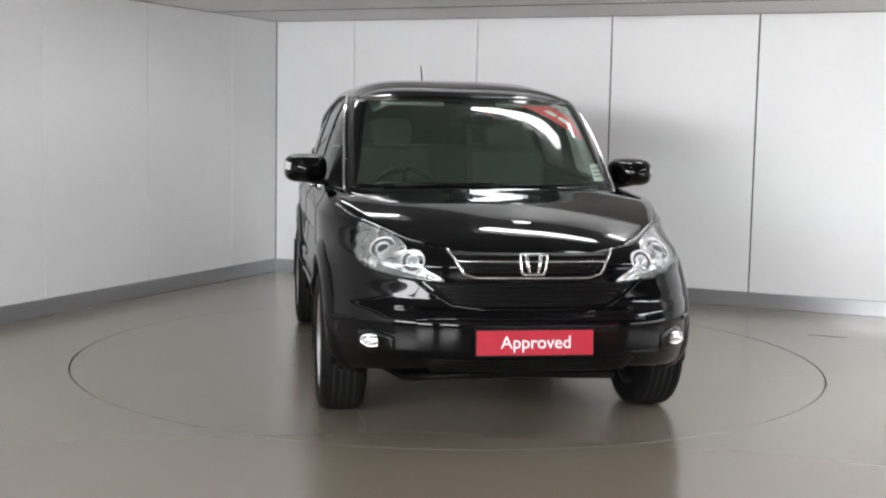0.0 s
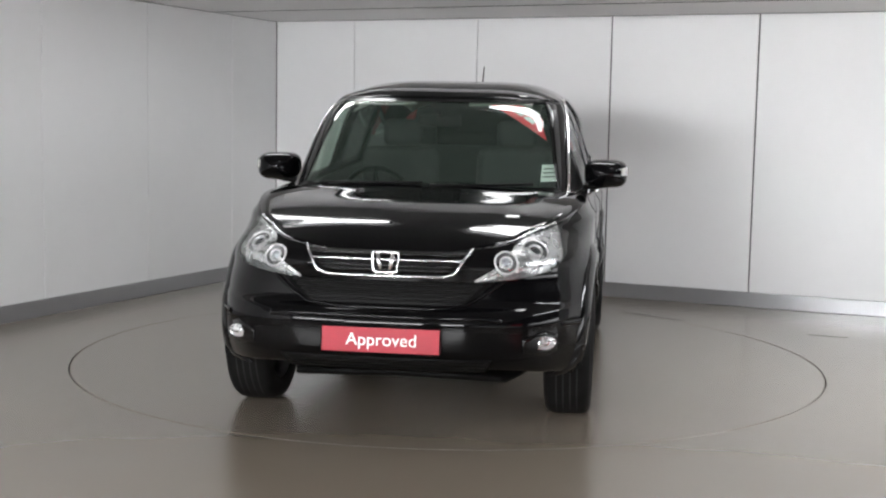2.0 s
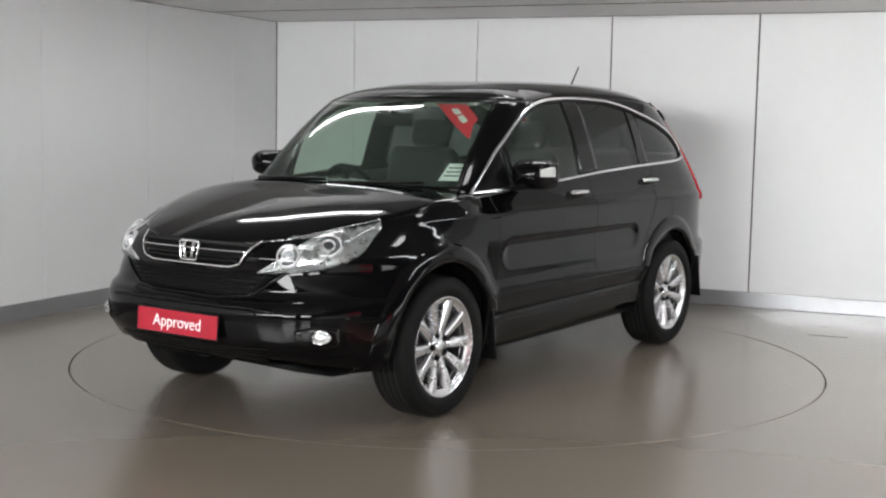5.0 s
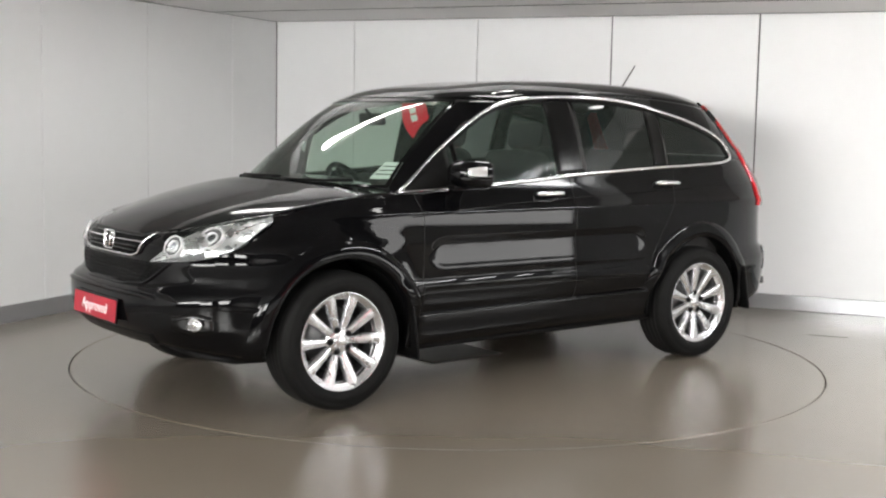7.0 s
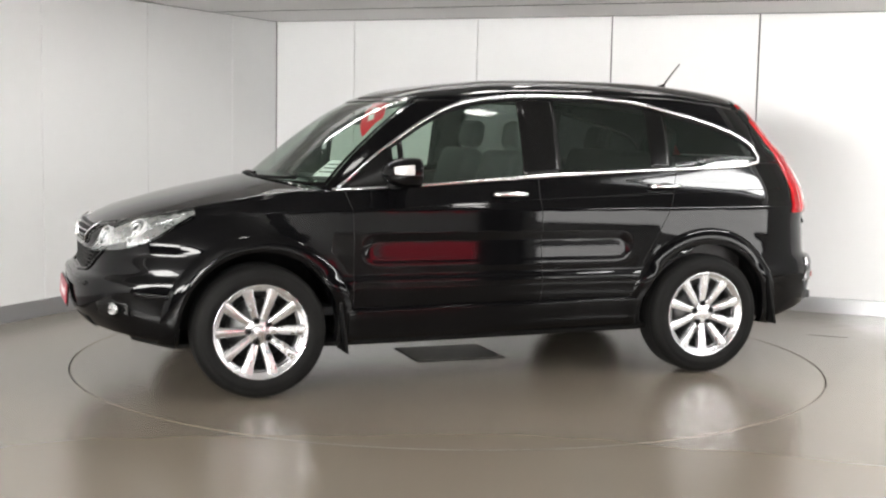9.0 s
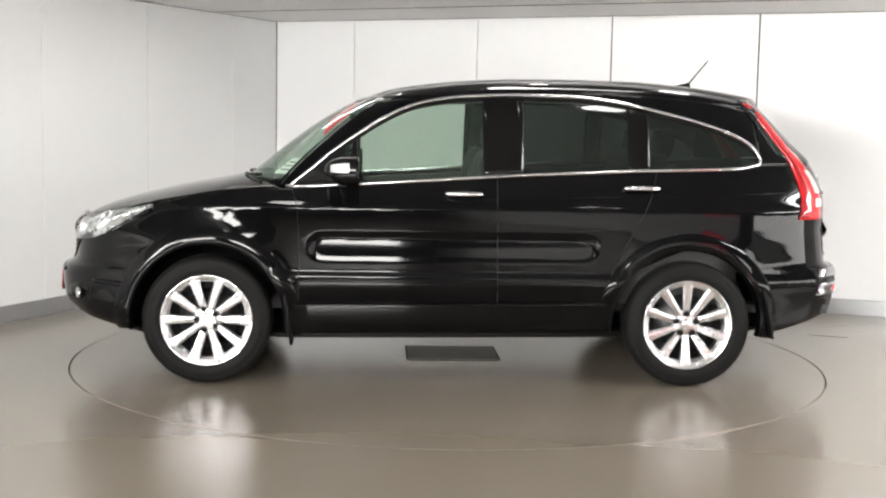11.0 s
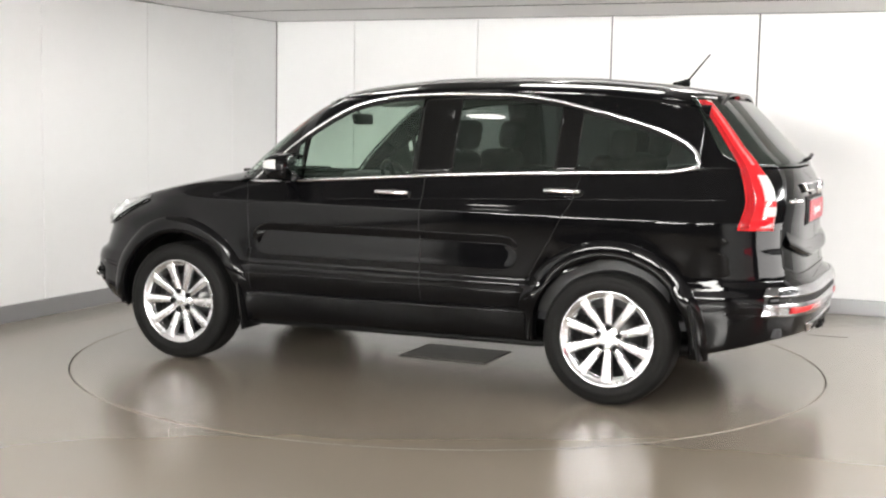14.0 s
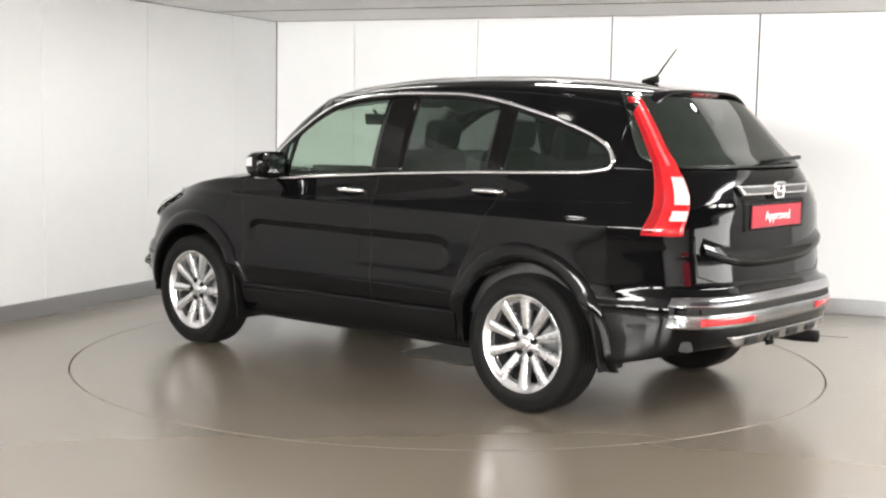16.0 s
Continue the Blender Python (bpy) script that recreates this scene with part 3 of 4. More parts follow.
def cab_patch(name, mat, a0, a1, z0, z1, na, nz, off, parent=None, label="", both=False, thick=0.004, sides=(1,)):
    bm = bmesh.new()
    for s in sides:
        rows = []
        for j in range(nz + 1):
            z = z0 + (z1 - z0) * j / nz
            b0 = a0(z) if callable(a0) else a0
            b1 = a1(z) if callable(a1) else a1
            r = []
            for i in range(na + 1):
                a = b0 + (b1 - b0) * i / na
                p = cab_point(a, z)
                q = cab_point(min(3, a + 0.01), z) - cab_point(max(0, a - 0.01), z)
                n = Vector((-q.y, q.x, 0)).normalized()
                n = n if n.dot(p - Vector((-0.4, 0, z))) > 0 else -n
                r.append(mir(p + n * off, s))
            rows.append(r)
        grid(rows, bm=bm)
    return part(name, bm, mat, parent or car, label, thick=thick)


def window_rows(x0, x1, lo_f, hi_f, off, s, nx=24, nz=12):
    rows = []
    for i in range(nx + 1):
        x = x0 + (x1 - x0) * i / nx
        lo, hi = lo_f(x), max(lo_f(x) + 0.001, hi_f(x))
        rows.append([mir(cab_side(x, lo + (hi - lo) * j / nz, off), s) for j in range(nz + 1)])
    return rows


def build_glazing():
    bm = bmesh.new()
    rows = []
    for j in range(25):
        z = 1.075 + (1.557 - 1.075) * j / 24
        e = screen_a(z)
        rows.append([cab_point(abs(a), z) if a >= 0 else Vector(mir(cab_point(-a, z), -1)) for a in [e * (k / 16 - 1) for k in range(33)]])
    w = part("windscreen", grid(rows), SCREEN, car, "curved green-tinted windscreen")
    # black edge band of the screen
    bm = bmesh.new()
    for s in (1, -1):
        rows = []
        for j in range(25):
            z = 1.075 + (1.557 - 1.075) * j / 24
            e = screen_a(z)
            rows.append([mir(cab_point(e * k, z) + Vector((0.003, 0.001, 0.002)), s) for k in (0.965, 0.985, 1.0)])
        grid(rows, bm=bm)
    for z0, z1 in ((1.075, 1.10), (1.54, 1.557)):
        rows = []
        for z in (z0, z1):
            e = screen_a(z)
            rows.append([Vector(mir(cab_point(abs(e * (k / 16 - 1)), z), 1 if k >= 16 else -1)) + Vector((0.003, 0, 0.003)) for k in range(33)])
        grid(rows, bm=bm)
    part("screen_border", bm, GLOSSBLACK, w)
    belt = lambda x: top_z(x) + 0.006
    for s in (1, -1):
        f = part("front_door_window", grid(window_rows(0.86, -0.19, belt, lambda x: frame_top(x) - 0.008, -0.008, s, 40)), GLASS, car, "clear green-tinted front door window")
        part("rear_door_window", grid(window_rows(-0.38, -0.99, belt, lambda x: frame_top(x) - 0.008, -0.008, s)), PRIVACY, car, "dark privacy glass in the rear door")
        part("quarter_window", grid(window_rows(-1.08, -1.722, belt, lambda x: frame_top(x) - 0.008, -0.008, s)), PRIVACY, car, "dark privacy glass rear quarter window")
        for x0, x1 in ((-0.17, -0.40), (-0.975, -1.095)):
            part("door_pillar", grid(window_rows(x0, x1, lambda x: top_z(x), lambda x: frame_top(x), -0.003, s, 6)), GLOSSBLACK, car, "gloss black window pillar", thick=0.02 * 1)
        part("window_divider", grid(window_rows(0.545, 0.515, lambda x: top_z(x), lambda x: frame_top(x), -0.004, s, 2)), GLOSSBLACK, car, thick=0.012)
        # rubber channel just inside the chrome
        rows = []
        for i in range(90):
            x = 0.86 - (0.86 + 1.715) * i / 89
            z = frame_top(x)
            p, q = cab_side(x, z, -0.002), cab_side(x, max(top_z(x) + 0.002, z - 0.028), -0.004)
            rows.append([mir(p, s), mir(q, s)])
        part("window_seal", grid(rows), BLACK, car, thick=0.006)
        # chrome round the windows
        loop = []
        for i in range(100):
            x = TIP_F - (TIP_F - TIP_R) * i / 99
            loop.append(mir(cab_side(x, frame_top(x), 0.006), s))
        for z in (1.255, 1.24, 1.228):
            loop.append(mir(cab_side(-1.72 + (1.255 - z) * 0.5, z, 0.006), s))
        for i in range(70):
            x = -1.70 + (0.90 + 1.70) * i / 69
            z = top_z(x) + 0.001
            loop.append(mir(cab_side(x, z, 0.008), s))
        part("chrome_trim", tube(loop, 0.0098, 6), CHROME, car, "bright chrome window surround")
    # rear screen
    rows = []
    for j in range(21):
        z = 1.235 + (1.585 - 1.235) * j / 20
        h = 0.60 - 0.06 * (z - 1.235) / 0.35
        h *= 1 - 0.18 * (1 - smooth01(1.225, 1.29, z))
        rows.append([Vector(mir(cab_point(3 - abs(h * (k / 12 - 1)), z), 1 if k >= 12 else -1)) + Vector((-0.006, 0, 0.004)) for k in range(25)])
    part("rear_screen", grid(rows), TAILGLASS, car, "dark tinted tailgate window", thick=0.004)


def arch_trim(sx, s):
    """Rolled lip round a wheel arch, ending at the sill."""
    rows = []
    prof = ((0.405, -0.035), (0.410, 0.003), (0.418, 0.010), (0.440, 0.0125), (0.468, 0.0125), (0.488, 0.009), (0.502, 0.003), (0.508, -0.003), (0.508, -0.02))
    lo, hi = (-8, 190) if sx > 0 else (-6, 190)
    for i in range(49):
        t = radians(lo + (hi - lo) * i / 48)
        r = []
        for rad, out in prof:
            x, z = sx * AXLE + rad * math.cos(t), HUBZ + rad * math.sin(t)
            z = max(z, 0.262)
            y = low_point(a_of_x(x, z), z).y
            r.append((x, s * (y + out), z))
        rows.append(r)
    part("arch_trim", grid(rows), PAINT, car, "gloss black flared arch lip")
    # dark wheel housing
    rows = []
    for i in range(33):
        t = radians(-6 + 192 * i / 32)
        rows.append([(sx * AXLE + 0.43 * math.cos(t), s * y, HUBZ + 0.43 * math.sin(t)) for y in (0.86, 0.7, 0.5)])
    part("wheel_housing", grid(rows), BLACK, car, thick=0.004)
    rows = [[(sx * AXLE + r_ * math.cos(radians(-6 + 192 * i / 32)), s * 0.5, HUBZ + r_ * math.sin(radians(-6 + 192 * i / 32))) for r_ in (0.01, 0.43)] for i in range(33)]
    part("wheel_housing", grid(rows), BLACK, car, thick=0.004)


def build_wheel(sx, s):
    turn = 0.0 if sx > 0 else math.pi / 2
    w = new("wheel")
    w.parent = car
    w.matrix_basis = Matrix.Translation((sx * AXLE, s * TRACK, HUBZ)) @ pose(0, 0, 0, 0, 0, 0 if s > 0 else 180)
    # local y points outwards
    R = TYRE_R
    prof = [(0.24, -0.10), (0.255, -0.108), (0.30, -0.112), (0.328, -0.105), (0.342, -0.088)]
    for y in ((-0.075, -0.052, -0.046, -0.02, -0.014, 0.014, 0.02, 0.046, 0.052, 0.075)):
        prof.append((R - 0.001, y))
    prof += [(0.342, 0.088), (0.328, 0.105), (0.312, 0.111), (0.30, 0.1105), (0.298, 0.113), (0.275, 0.112), (0.258, 0.108), (0.246, 0.101), (0.240, 0.094)]
    t = part("tyre", lathe(prof, 72), RUBBER, w, "black road tyre")
    # tread grooves
    for y in (-0.049, -0.017, 0.017, 0.049):
        part("tread_groove", lathe([(R - 0.0005, y - 0.004), (R + 0.0004, y), (R - 0.0005, y + 0.004)], 72), SLOT, t)
    rim = part("rim", lathe([(0.213, 0.074), (0.2165, 0.080), (0.220, 0.080), (0.230, 0.088), (0.238, 0.099), (0.247, 0.101), (0.249, 0.094)], 72), ALLOY, w, "silver alloy wheel with ten spokes")
    # shade between the spokes is put into the barrel's dark grey
    part("barrel", lathe([(0.240, -0.095), (0.225, -0.09), (0.215, -0.03), (0.213, 0.05), (0.2128, 0.074)], 72), BARREL, rim, "inner barrel, its shade put in as dark grey")
    part("inner_lip", lathe([(0.2125, 0.052), (0.208, 0.055), (0.2065, 0.052), (0.2125, 0.046)], 72), ALLOY, rim)
    part("brake_disc", lathe([(0.0, 0.0), (0.16, 0.0), (0.16, -0.02), (0.0, -0.02)], 40), DISCM, w, "grey steel brake disc")
    # black sheet standing in for the deep shade behind the spokes
    part("pocket_shade", lathe([(0.0, -0.03), (0.225, -0.03), (0.225, -0.034), (0.0, -0.034)], 40), SLOT, w)
    for k in range(10):
        ang = turn + k * math.pi / 5
        rows = []
        for i in range(9):
            f = i / 8
            r = 0.052 + (0.230 - 0.052) * f
            half = 0.0165 + 0.0125 * f + 0.012 * max(0, f - 0.75)
            crown = 0.064 + 0.024 * math.sin(f * 1.3)
            row = []
            for q, dy in ((-1, -0.040), (-1, -0.006), (-0.7, 0), (0, -0.003), (0.7, 0), (1, -0.006), (1, -0.040)):
                px, pz = r, q * half
                row.append((px * math.cos(ang) - pz * math.sin(ang), crown + dy, px * math.sin(ang) + pz * math.cos(ang)))
            rows.append(row)
        part("spoke", grid(rows), ALLOY, rim)
    part("hub_plate", lathe([(0.0, 0.069), (0.034, 0.069), (0.05, 0.067), (0.074, 0.062), (0.078, 0.045), (0.07, 0.02)], 40), ALLOY, rim)
    part("centre_cap", lathe([(0.0, 0.078), (0.022, 0.077), (0.03, 0.074), (0.032, 0.066)], 32), SATIN, rim, "plain silver centre cap")
    for k in range(5):
        ang = turn + k * 2 * math.pi / 5
        bm = lathe([(0.0, 0.079), (0.009, 0.079), (0.012, 0.075), (0.012, 0.05), (0.0, 0.05)], 6)
        bmesh.ops.translate(bm, verts=bm.verts, vec=(0.057 * math.cos(ang), 0.0, 0.057 * math.sin(ang)))
        part("wheel_nut", bm, BLACK, rim, smooth=False)
        bm = lathe([(0.0125, 0.0695), (0.017, 0.0705), (0.019, 0.062)], 20)
        bmesh.ops.translate(bm, verts=bm.verts, vec=(0.057 * math.cos(ang), 0.0, 0.057 * math.sin(ang)))
        part("nut_recess", bm, BLACK, rim)


def build_underbody():
    rows = []
    for x, y, z in ((1.90, 0.46, 0.29), (1.70, 0.50, 0.24), (0.9, 0.78, 0.27), (0, 0.79, 0.28), (-0.9, 0.79, 0.29), (-1.7, 0.72, 0.32), (-2.1, 0.55, 0.42)):
        rows.append([(x, y * k, z + 0.01 * (1 - abs(k))) for k in (-1, -0.5, 0, 0.5, 1)])
    part("underbody", grid(rows), BLACK, car, "black underbody tray", thick=-0.03)
    for sx in (1, -1):
        part("axle_beam", tube([(sx * AXLE, -0.75, HUBZ), (sx * AXLE, 0.75, HUBZ)], 0.05, 10), BLACK, car)
    part("exhaust_box", rbox((0.35, 0.4, 0.12), (-1.95, -0.25, 0.40), 0.05), BLACK, car)


def build_body():
    body_lower()
    body_hood()
    body_upper()
    body_roof()
    build_glazing()
    for sx in (1, -1):
        for s in (1, -1):
            arch_trim(sx, s)
            build_wheel(sx, s)
    build_underbody()


build_turntable()
build_body()


def surf(y, z, off=0.0, rear=False):
    """Point on the nose or the tail at this y and height, pushed out by off."""
    a = a_of_y(abs(y), z, rear)
    p = low_point(a, z) + low_normal(a, z) * off
    return Vector((p.x, p.y if y >= 0 else -p.y, p.z))


def face_patch(name, mat, zlo, zhi, ylo, yhi, off, parent, label="", ny=24, nz=6, rear=False, thick=0.004):
    """Patch on nose or tail between two heights; the half width is given at the lower and the upper edge."""
    rows = []
    for j in range(nz + 1):
        f = j / nz
        h = ylo + (yhi - ylo) * f
        rows.append([surf(h * (2 * i / ny - 1), zlo + (zhi - zlo) * f, off, rear) for i in range(ny + 1)])
    return part(name, grid(rows), mat, parent, label, thick=thick)


def surf_tube(name, mat, pts, r, off, parent, label="", rear=False, squash=1.0):
    return part(name, tube([surf(y, z, off, rear) for y, z in pts], r, 8, squash=squash), mat, parent, label)


def dense(pts, n=8):
    out = []
    for p, q in zip(pts[:-1], pts[1:]):
        out += [tuple(p[k] + (q[k] - p[k]) * i / n for k in range(len(p))) for i in range(n)]
    return out + [pts[-1]]


def plate_at(centre, lean, yaw, parent, name, words, size=0.078):
    """Red show plate, its face towards local -y."""
    p = new(name)
    p.parent = parent
    p.matrix_basis = pose(*centre, lean, 0, yaw)
    tagged(p, "red show plate with white lettering")
    part("plate_backing", rbox((0.535, 0.008, 0.125), (0, 0.008, 0), 0.003, seg=1), GLOSSBLACK, p, smooth=False)
    part("plate_face", rbox((0.52, 0.005, 0.108), (0, 0.0, 0), 0.002, seg=1), PLATERED, p, smooth=False)
    text_part("lettering", words, size, Matrix.Translation((0.005, -0.0036, 0.0)) @ pose(0, 0, 0, 90, 0, 0), WHITE, p, "white letters")


def badge_at(centre, lean, yaw, parent, scale=1.0):
    """Plain chrome emblem: a rounded frame with two leaning bars."""
    b = new("emblem")
    b.parent = parent
    b.matrix_basis = pose(*centre, lean, 0, yaw) @ Matrix.Scale(scale, 4)
    loop = []
    for cx, cz, a0 in ((1, 1, 0), (-1, 1, 90), (-1, -1, 180), (1, -1, 270)):
        for k in range(5):
            a = radians(a0 + 22.5 * k)
            wide = 0.048 if cz > 0 else 0.040
            loop.append((cx * wide + 0.018 * math.cos(a), 0, cz * 0.032 + 0.016 * math.sin(a)))
    loop.append(loop[0])
    part("emblem_frame", tube(loop, 0.0065, 8), CHROME, b, "chrome emblem frame")
    for s in (1, -1):
        part("emblem_bar", tube([(s * 0.020, -0.002, -0.042), (s * 0.030, -0.004, 0.0), (s * 0.036, -0.002, 0.042)], 0.0095, 8), CHROME, b)


def build_front():
    bezel = material("lamp_bezel", (0.20, 0.20, 0.205), 0.22, 0.7)
    g = face_patch("upper_grille", BLACK, 0.765, 0.862, 0.265, 0.36, 0.003, car, "black grille with chrome bars")
    for z, h in ((0.785, 0.28), (0.803, 0.30), (0.845, 0.335)):
        surf_tube("grille_slat", GLOSSBLACK, dense([(-h, z), (h, z)], 24), 0.006, 0.008, g)
    surf_tube("grille_bar", SATIN, dense([(-0.335, 0.822), (0.335, 0.822)], 24), 0.0042, 0.013, g, "chrome middle bar")
    surf_tube("grille_frame", CHROME, dense([(-0.37, 0.868), (-0.335, 0.83), (-0.295, 0.775), (-0.24, 0.759), (0.24, 0.759), (0.295, 0.775), (0.335, 0.83), (0.37, 0.868)], 8), 0.0052, 0.013, g, "bright chrome lower frame")
    c = surf(0, 0.812, 0.014)
    badge_at((c.x, 0, c.z), -4, 90, car, 0.92)
    lg = face_patch("lower_grille", BLACK, 0.628, 0.735, 0.33, 0.46, 0.003, car, "black lower air intake with fine slats")
    for k in range(5):
        z = 0.645 + 0.02 * k
        surf_tube("intake_slat", BLACK, dense([(-0.33 - 0.02 * k, z), (0.33 + 0.02 * k, z)], 20), 0.0045, 0.007, lg)
    surf_tube("intake_lip", PAINT, dense([(-0.50, 0.745), (-0.42, 0.68), (-0.34, 0.632), (-0.2, 0.618), (0.2, 0.618), (0.34, 0.632), (0.42, 0.68), (0.50, 0.745)], 8), 0.010, 0.0, car)
    # bumper: mid ledge, side intakes, lower lip
    surf_tube("bumper_ledge", PAINT, dense([(-0.50, 0.575), (-0.4, 0.585), (0.4, 0.585), (0.50, 0.575)], 10), 0.013, -0.002, car)
    lo = face_patch("lower_intake", BLACK, 0.335, 0.40, 0.40, 0.44, 0.003, car, "black lower bumper mesh")
    for k in range(3):
        surf_tube("mesh_bar", GLOSSBLACK, dense([(-0.41, 0.35 + 0.018 * k), (0.41, 0.35 + 0.018 * k)], 20), 0.004, 0.0, lo)
    c = surf(0, 0.484, 0.022)
    plate_at((c.x, -0.003, 0.484), -4, 90, car, "front_plate", "Approved")
    for s in (1, -1):
        # fog lamp in its dark recess
        a = a_of_y(0.655, 0.468)
        rec = part("fog_recess", grid(low_rows(a - 0.10, a + 0.075, 10, lambda q: 0.468 - 0.062 + 0.25 * abs(q - a) * 1.0, lambda q: 0.468 + 0.055 - 0.30 * abs(q - a), 4, 0.004, s)), GLOSSBLACK, car, "gloss black fog lamp recess", thick=0.003)
        n, p = low_normal(a, 0.468), low_point(a, 0.468)
        turn = Vector((n.x, n.y * s, n.z)).to_track_quat("Y", "Z").to_matrix().to_4x4()
        turn = Vector((1.0, 0.42 * s, 0.0)).to_track_quat("Y", "Z").to_matrix().to_4x4()
        m = Matrix.Translation(mir(p + n * 0.008, s)) @ turn @ Matrix.Diagonal((0.95, 0.7, 0.58, 1))
        f = part("fog_lamp", lathe([(0.0, 0.022), (0.025, 0.019), (0.042, 0.010), (0.046, 0.0)], 28), REFLECTOR, car, "clear oval fog lamp")
        f.matrix_basis = m
        ring = part("fog_ring", lathe([(0.044, 0.004), (0.05, 0.012), (0.055, 0.004), (0.052, -0.004)], 28), SATIN, f)
        # bright blade beside the fog lamp
        part("bumper_blade", grid(low_rows(a + 0.10, a + 0.30, 10, lambda q: 0.545 - 0.10 * (q - a), lambda q: 0.560 - 0.06 * (q - a), 3, 0.006, s)), PAINT, car, thick=0.006)
        # headlamp
        a0, a1 = a_of_y(0.375, 0.745), a_of_x(1.62, 0.93)

        def lo_z(q):
            f = (q - a0) / (a1 - a0)
            return curve([(0, 0.736), (0.35, 0.752), (0.65, 0.78), (0.85, 0.83), (1, 0.935)])(f)

        def hi_z(q):
            f = (q - a0) / (a1 - a0)
            return min(ztop(q) - 0.006, curve([(0, 0.742), (0.12, 0.785), (0.26, 0.84), (0.45, 0.905), (0.7, 0.955), (1, 0.96)])(f))
        h = part("headlamp", grid(low_rows(a0, a1, 30, lo_z, hi_z, 10, 0.002, s)), REFLECTOR, car, "clear headlamp with twin round projectors", thick=0.003)
                # upper part of the lamp, folded over onto the wing
        rows = []
        for k in range(21):
            x = 1.975 - 0.36 * k / 20
            zb = top_z(x)
            ye = low_point(a_of_x(x, zb), zb).y
            yi = min(ye - 0.004, curve([(1.615, 0.74), (1.70, 0.66), (1.80, 0.60), (1.92, 0.53), (2.055, 0.45)])(x))
            zc = max(zb, hood_c(x))
            row = []
            for j in range(7):
                y = yi + (ye - yi) * j / 6
                row.append((x, s * (y + 0.003 * (j == 6)), zb + (zc - zb) * (1 - (y / ye) ** 2.6) + 0.005))
            rows.append(row)
        part("headlamp_top", grid(rows), REFLECTOR, h)
        part("headlamp_top_cover", grid([[(p[0], p[1], p[2] + 0.007) for p in r] for r in rows]), CLEAR, h)
        part("headlamp_bezel", grid(low_rows(a0, a0 + 0.55 * (a1 - a0), 14, lo_z, lambda q: lo_z(q) + 0.22 * (hi_z(q) - lo_z(q)), 5, 0.005, s)), bezel, h)
        # twin round lamps: bowl, bright ring, dark groove, inner ring and lens
        for y, z, r, inner in ((0.510, 0.820, 0.056, LAMPGLASS), (0.632, 0.862, 0.066, DARKLENS)):
            a = a_of_y(y, z)
            n, p = low_normal(a, z), low_point(a, z)
            n = (n + Vector((0.35, 0, 0))).normalized()
            turn = Vector((n.x, n.y * s, n.z)).to_track_quat("Y", "Z").to_matrix().to_4x4()
            m = Matrix.Translation(mir(p + n * 0.006, s)) @ turn
            for name, prof, mat, words in (
                    ("lamp_ring", ((0.84, -0.002), (0.87, 0.004), (0.93, 0.005), (0.98, 0.001), (1.0, -0.03)), BEAMRING, "bright ring"),
                    ("lamp_bowl", ((0.50, -0.006), (0.62, -0.003), (0.76, -0.003), (0.85, -0.001)), bezel, "dark chrome bowl"),
                    ("lamp_collar", ((0.40, -0.004), (0.44, 0.005), (0.50, 0.005), (0.54, -0.005)), BEAMRING, ""),
                    ("lamp_core", ((0.0, 0.004), (0.16, 0.003), (0.30, 0.0), (0.42, -0.005)), inner, "")):
                piece = part(name, lathe([(r * q, h_) for q, h_ in prof], 32), mat, h, words)
                piece.matrix_basis = m
        # silver dividers between bowls and housing
        for f0, f1, lift in ((0.06, 0.34, 0.5), (0.50, 0.62, 0.15), (0.66, 0.94, 0.55)):
            rows = []
            for k in range(9):
                q = a0 + (a1 - a0) * (f0 + (f1 - f0) * k / 8)
                zz = lo_z(q) + (hi_z(q) - lo_z(q)) * (lift + 0.3 * k / 8)
                rows.append(mir(low_point(q, zz) + low_normal(q, zz) * 0.006, s))
            part("lamp_divider", tube(rows, 0.004, 6), SATIN, h)
        cover = part("headlamp_cover", grid(low_rows(a0, a1, 30, lo_z, hi_z, 10, 0.016, s)), CLEAR, h, "clear lens cover")
        part("headlamp_rim", grid([[mir(low_point(q, zf(q)) + low_normal(q, zf(q)) * o, s) for o in (0.0, 0.016)] for zf, q in [(lo_z, a0 + (a1 - a0) * k / 30) for k in range(31)]]), GLOSSBLACK, h)


def rear_point(a, z, off=0.0):
    p = cab_point(a, z) if z >= 1.235 else low_point(a, z)
    o = Vector((-1.2, 0, z))
    d = (p - o)
    d.z = 0
    return p + d.normalized() * off


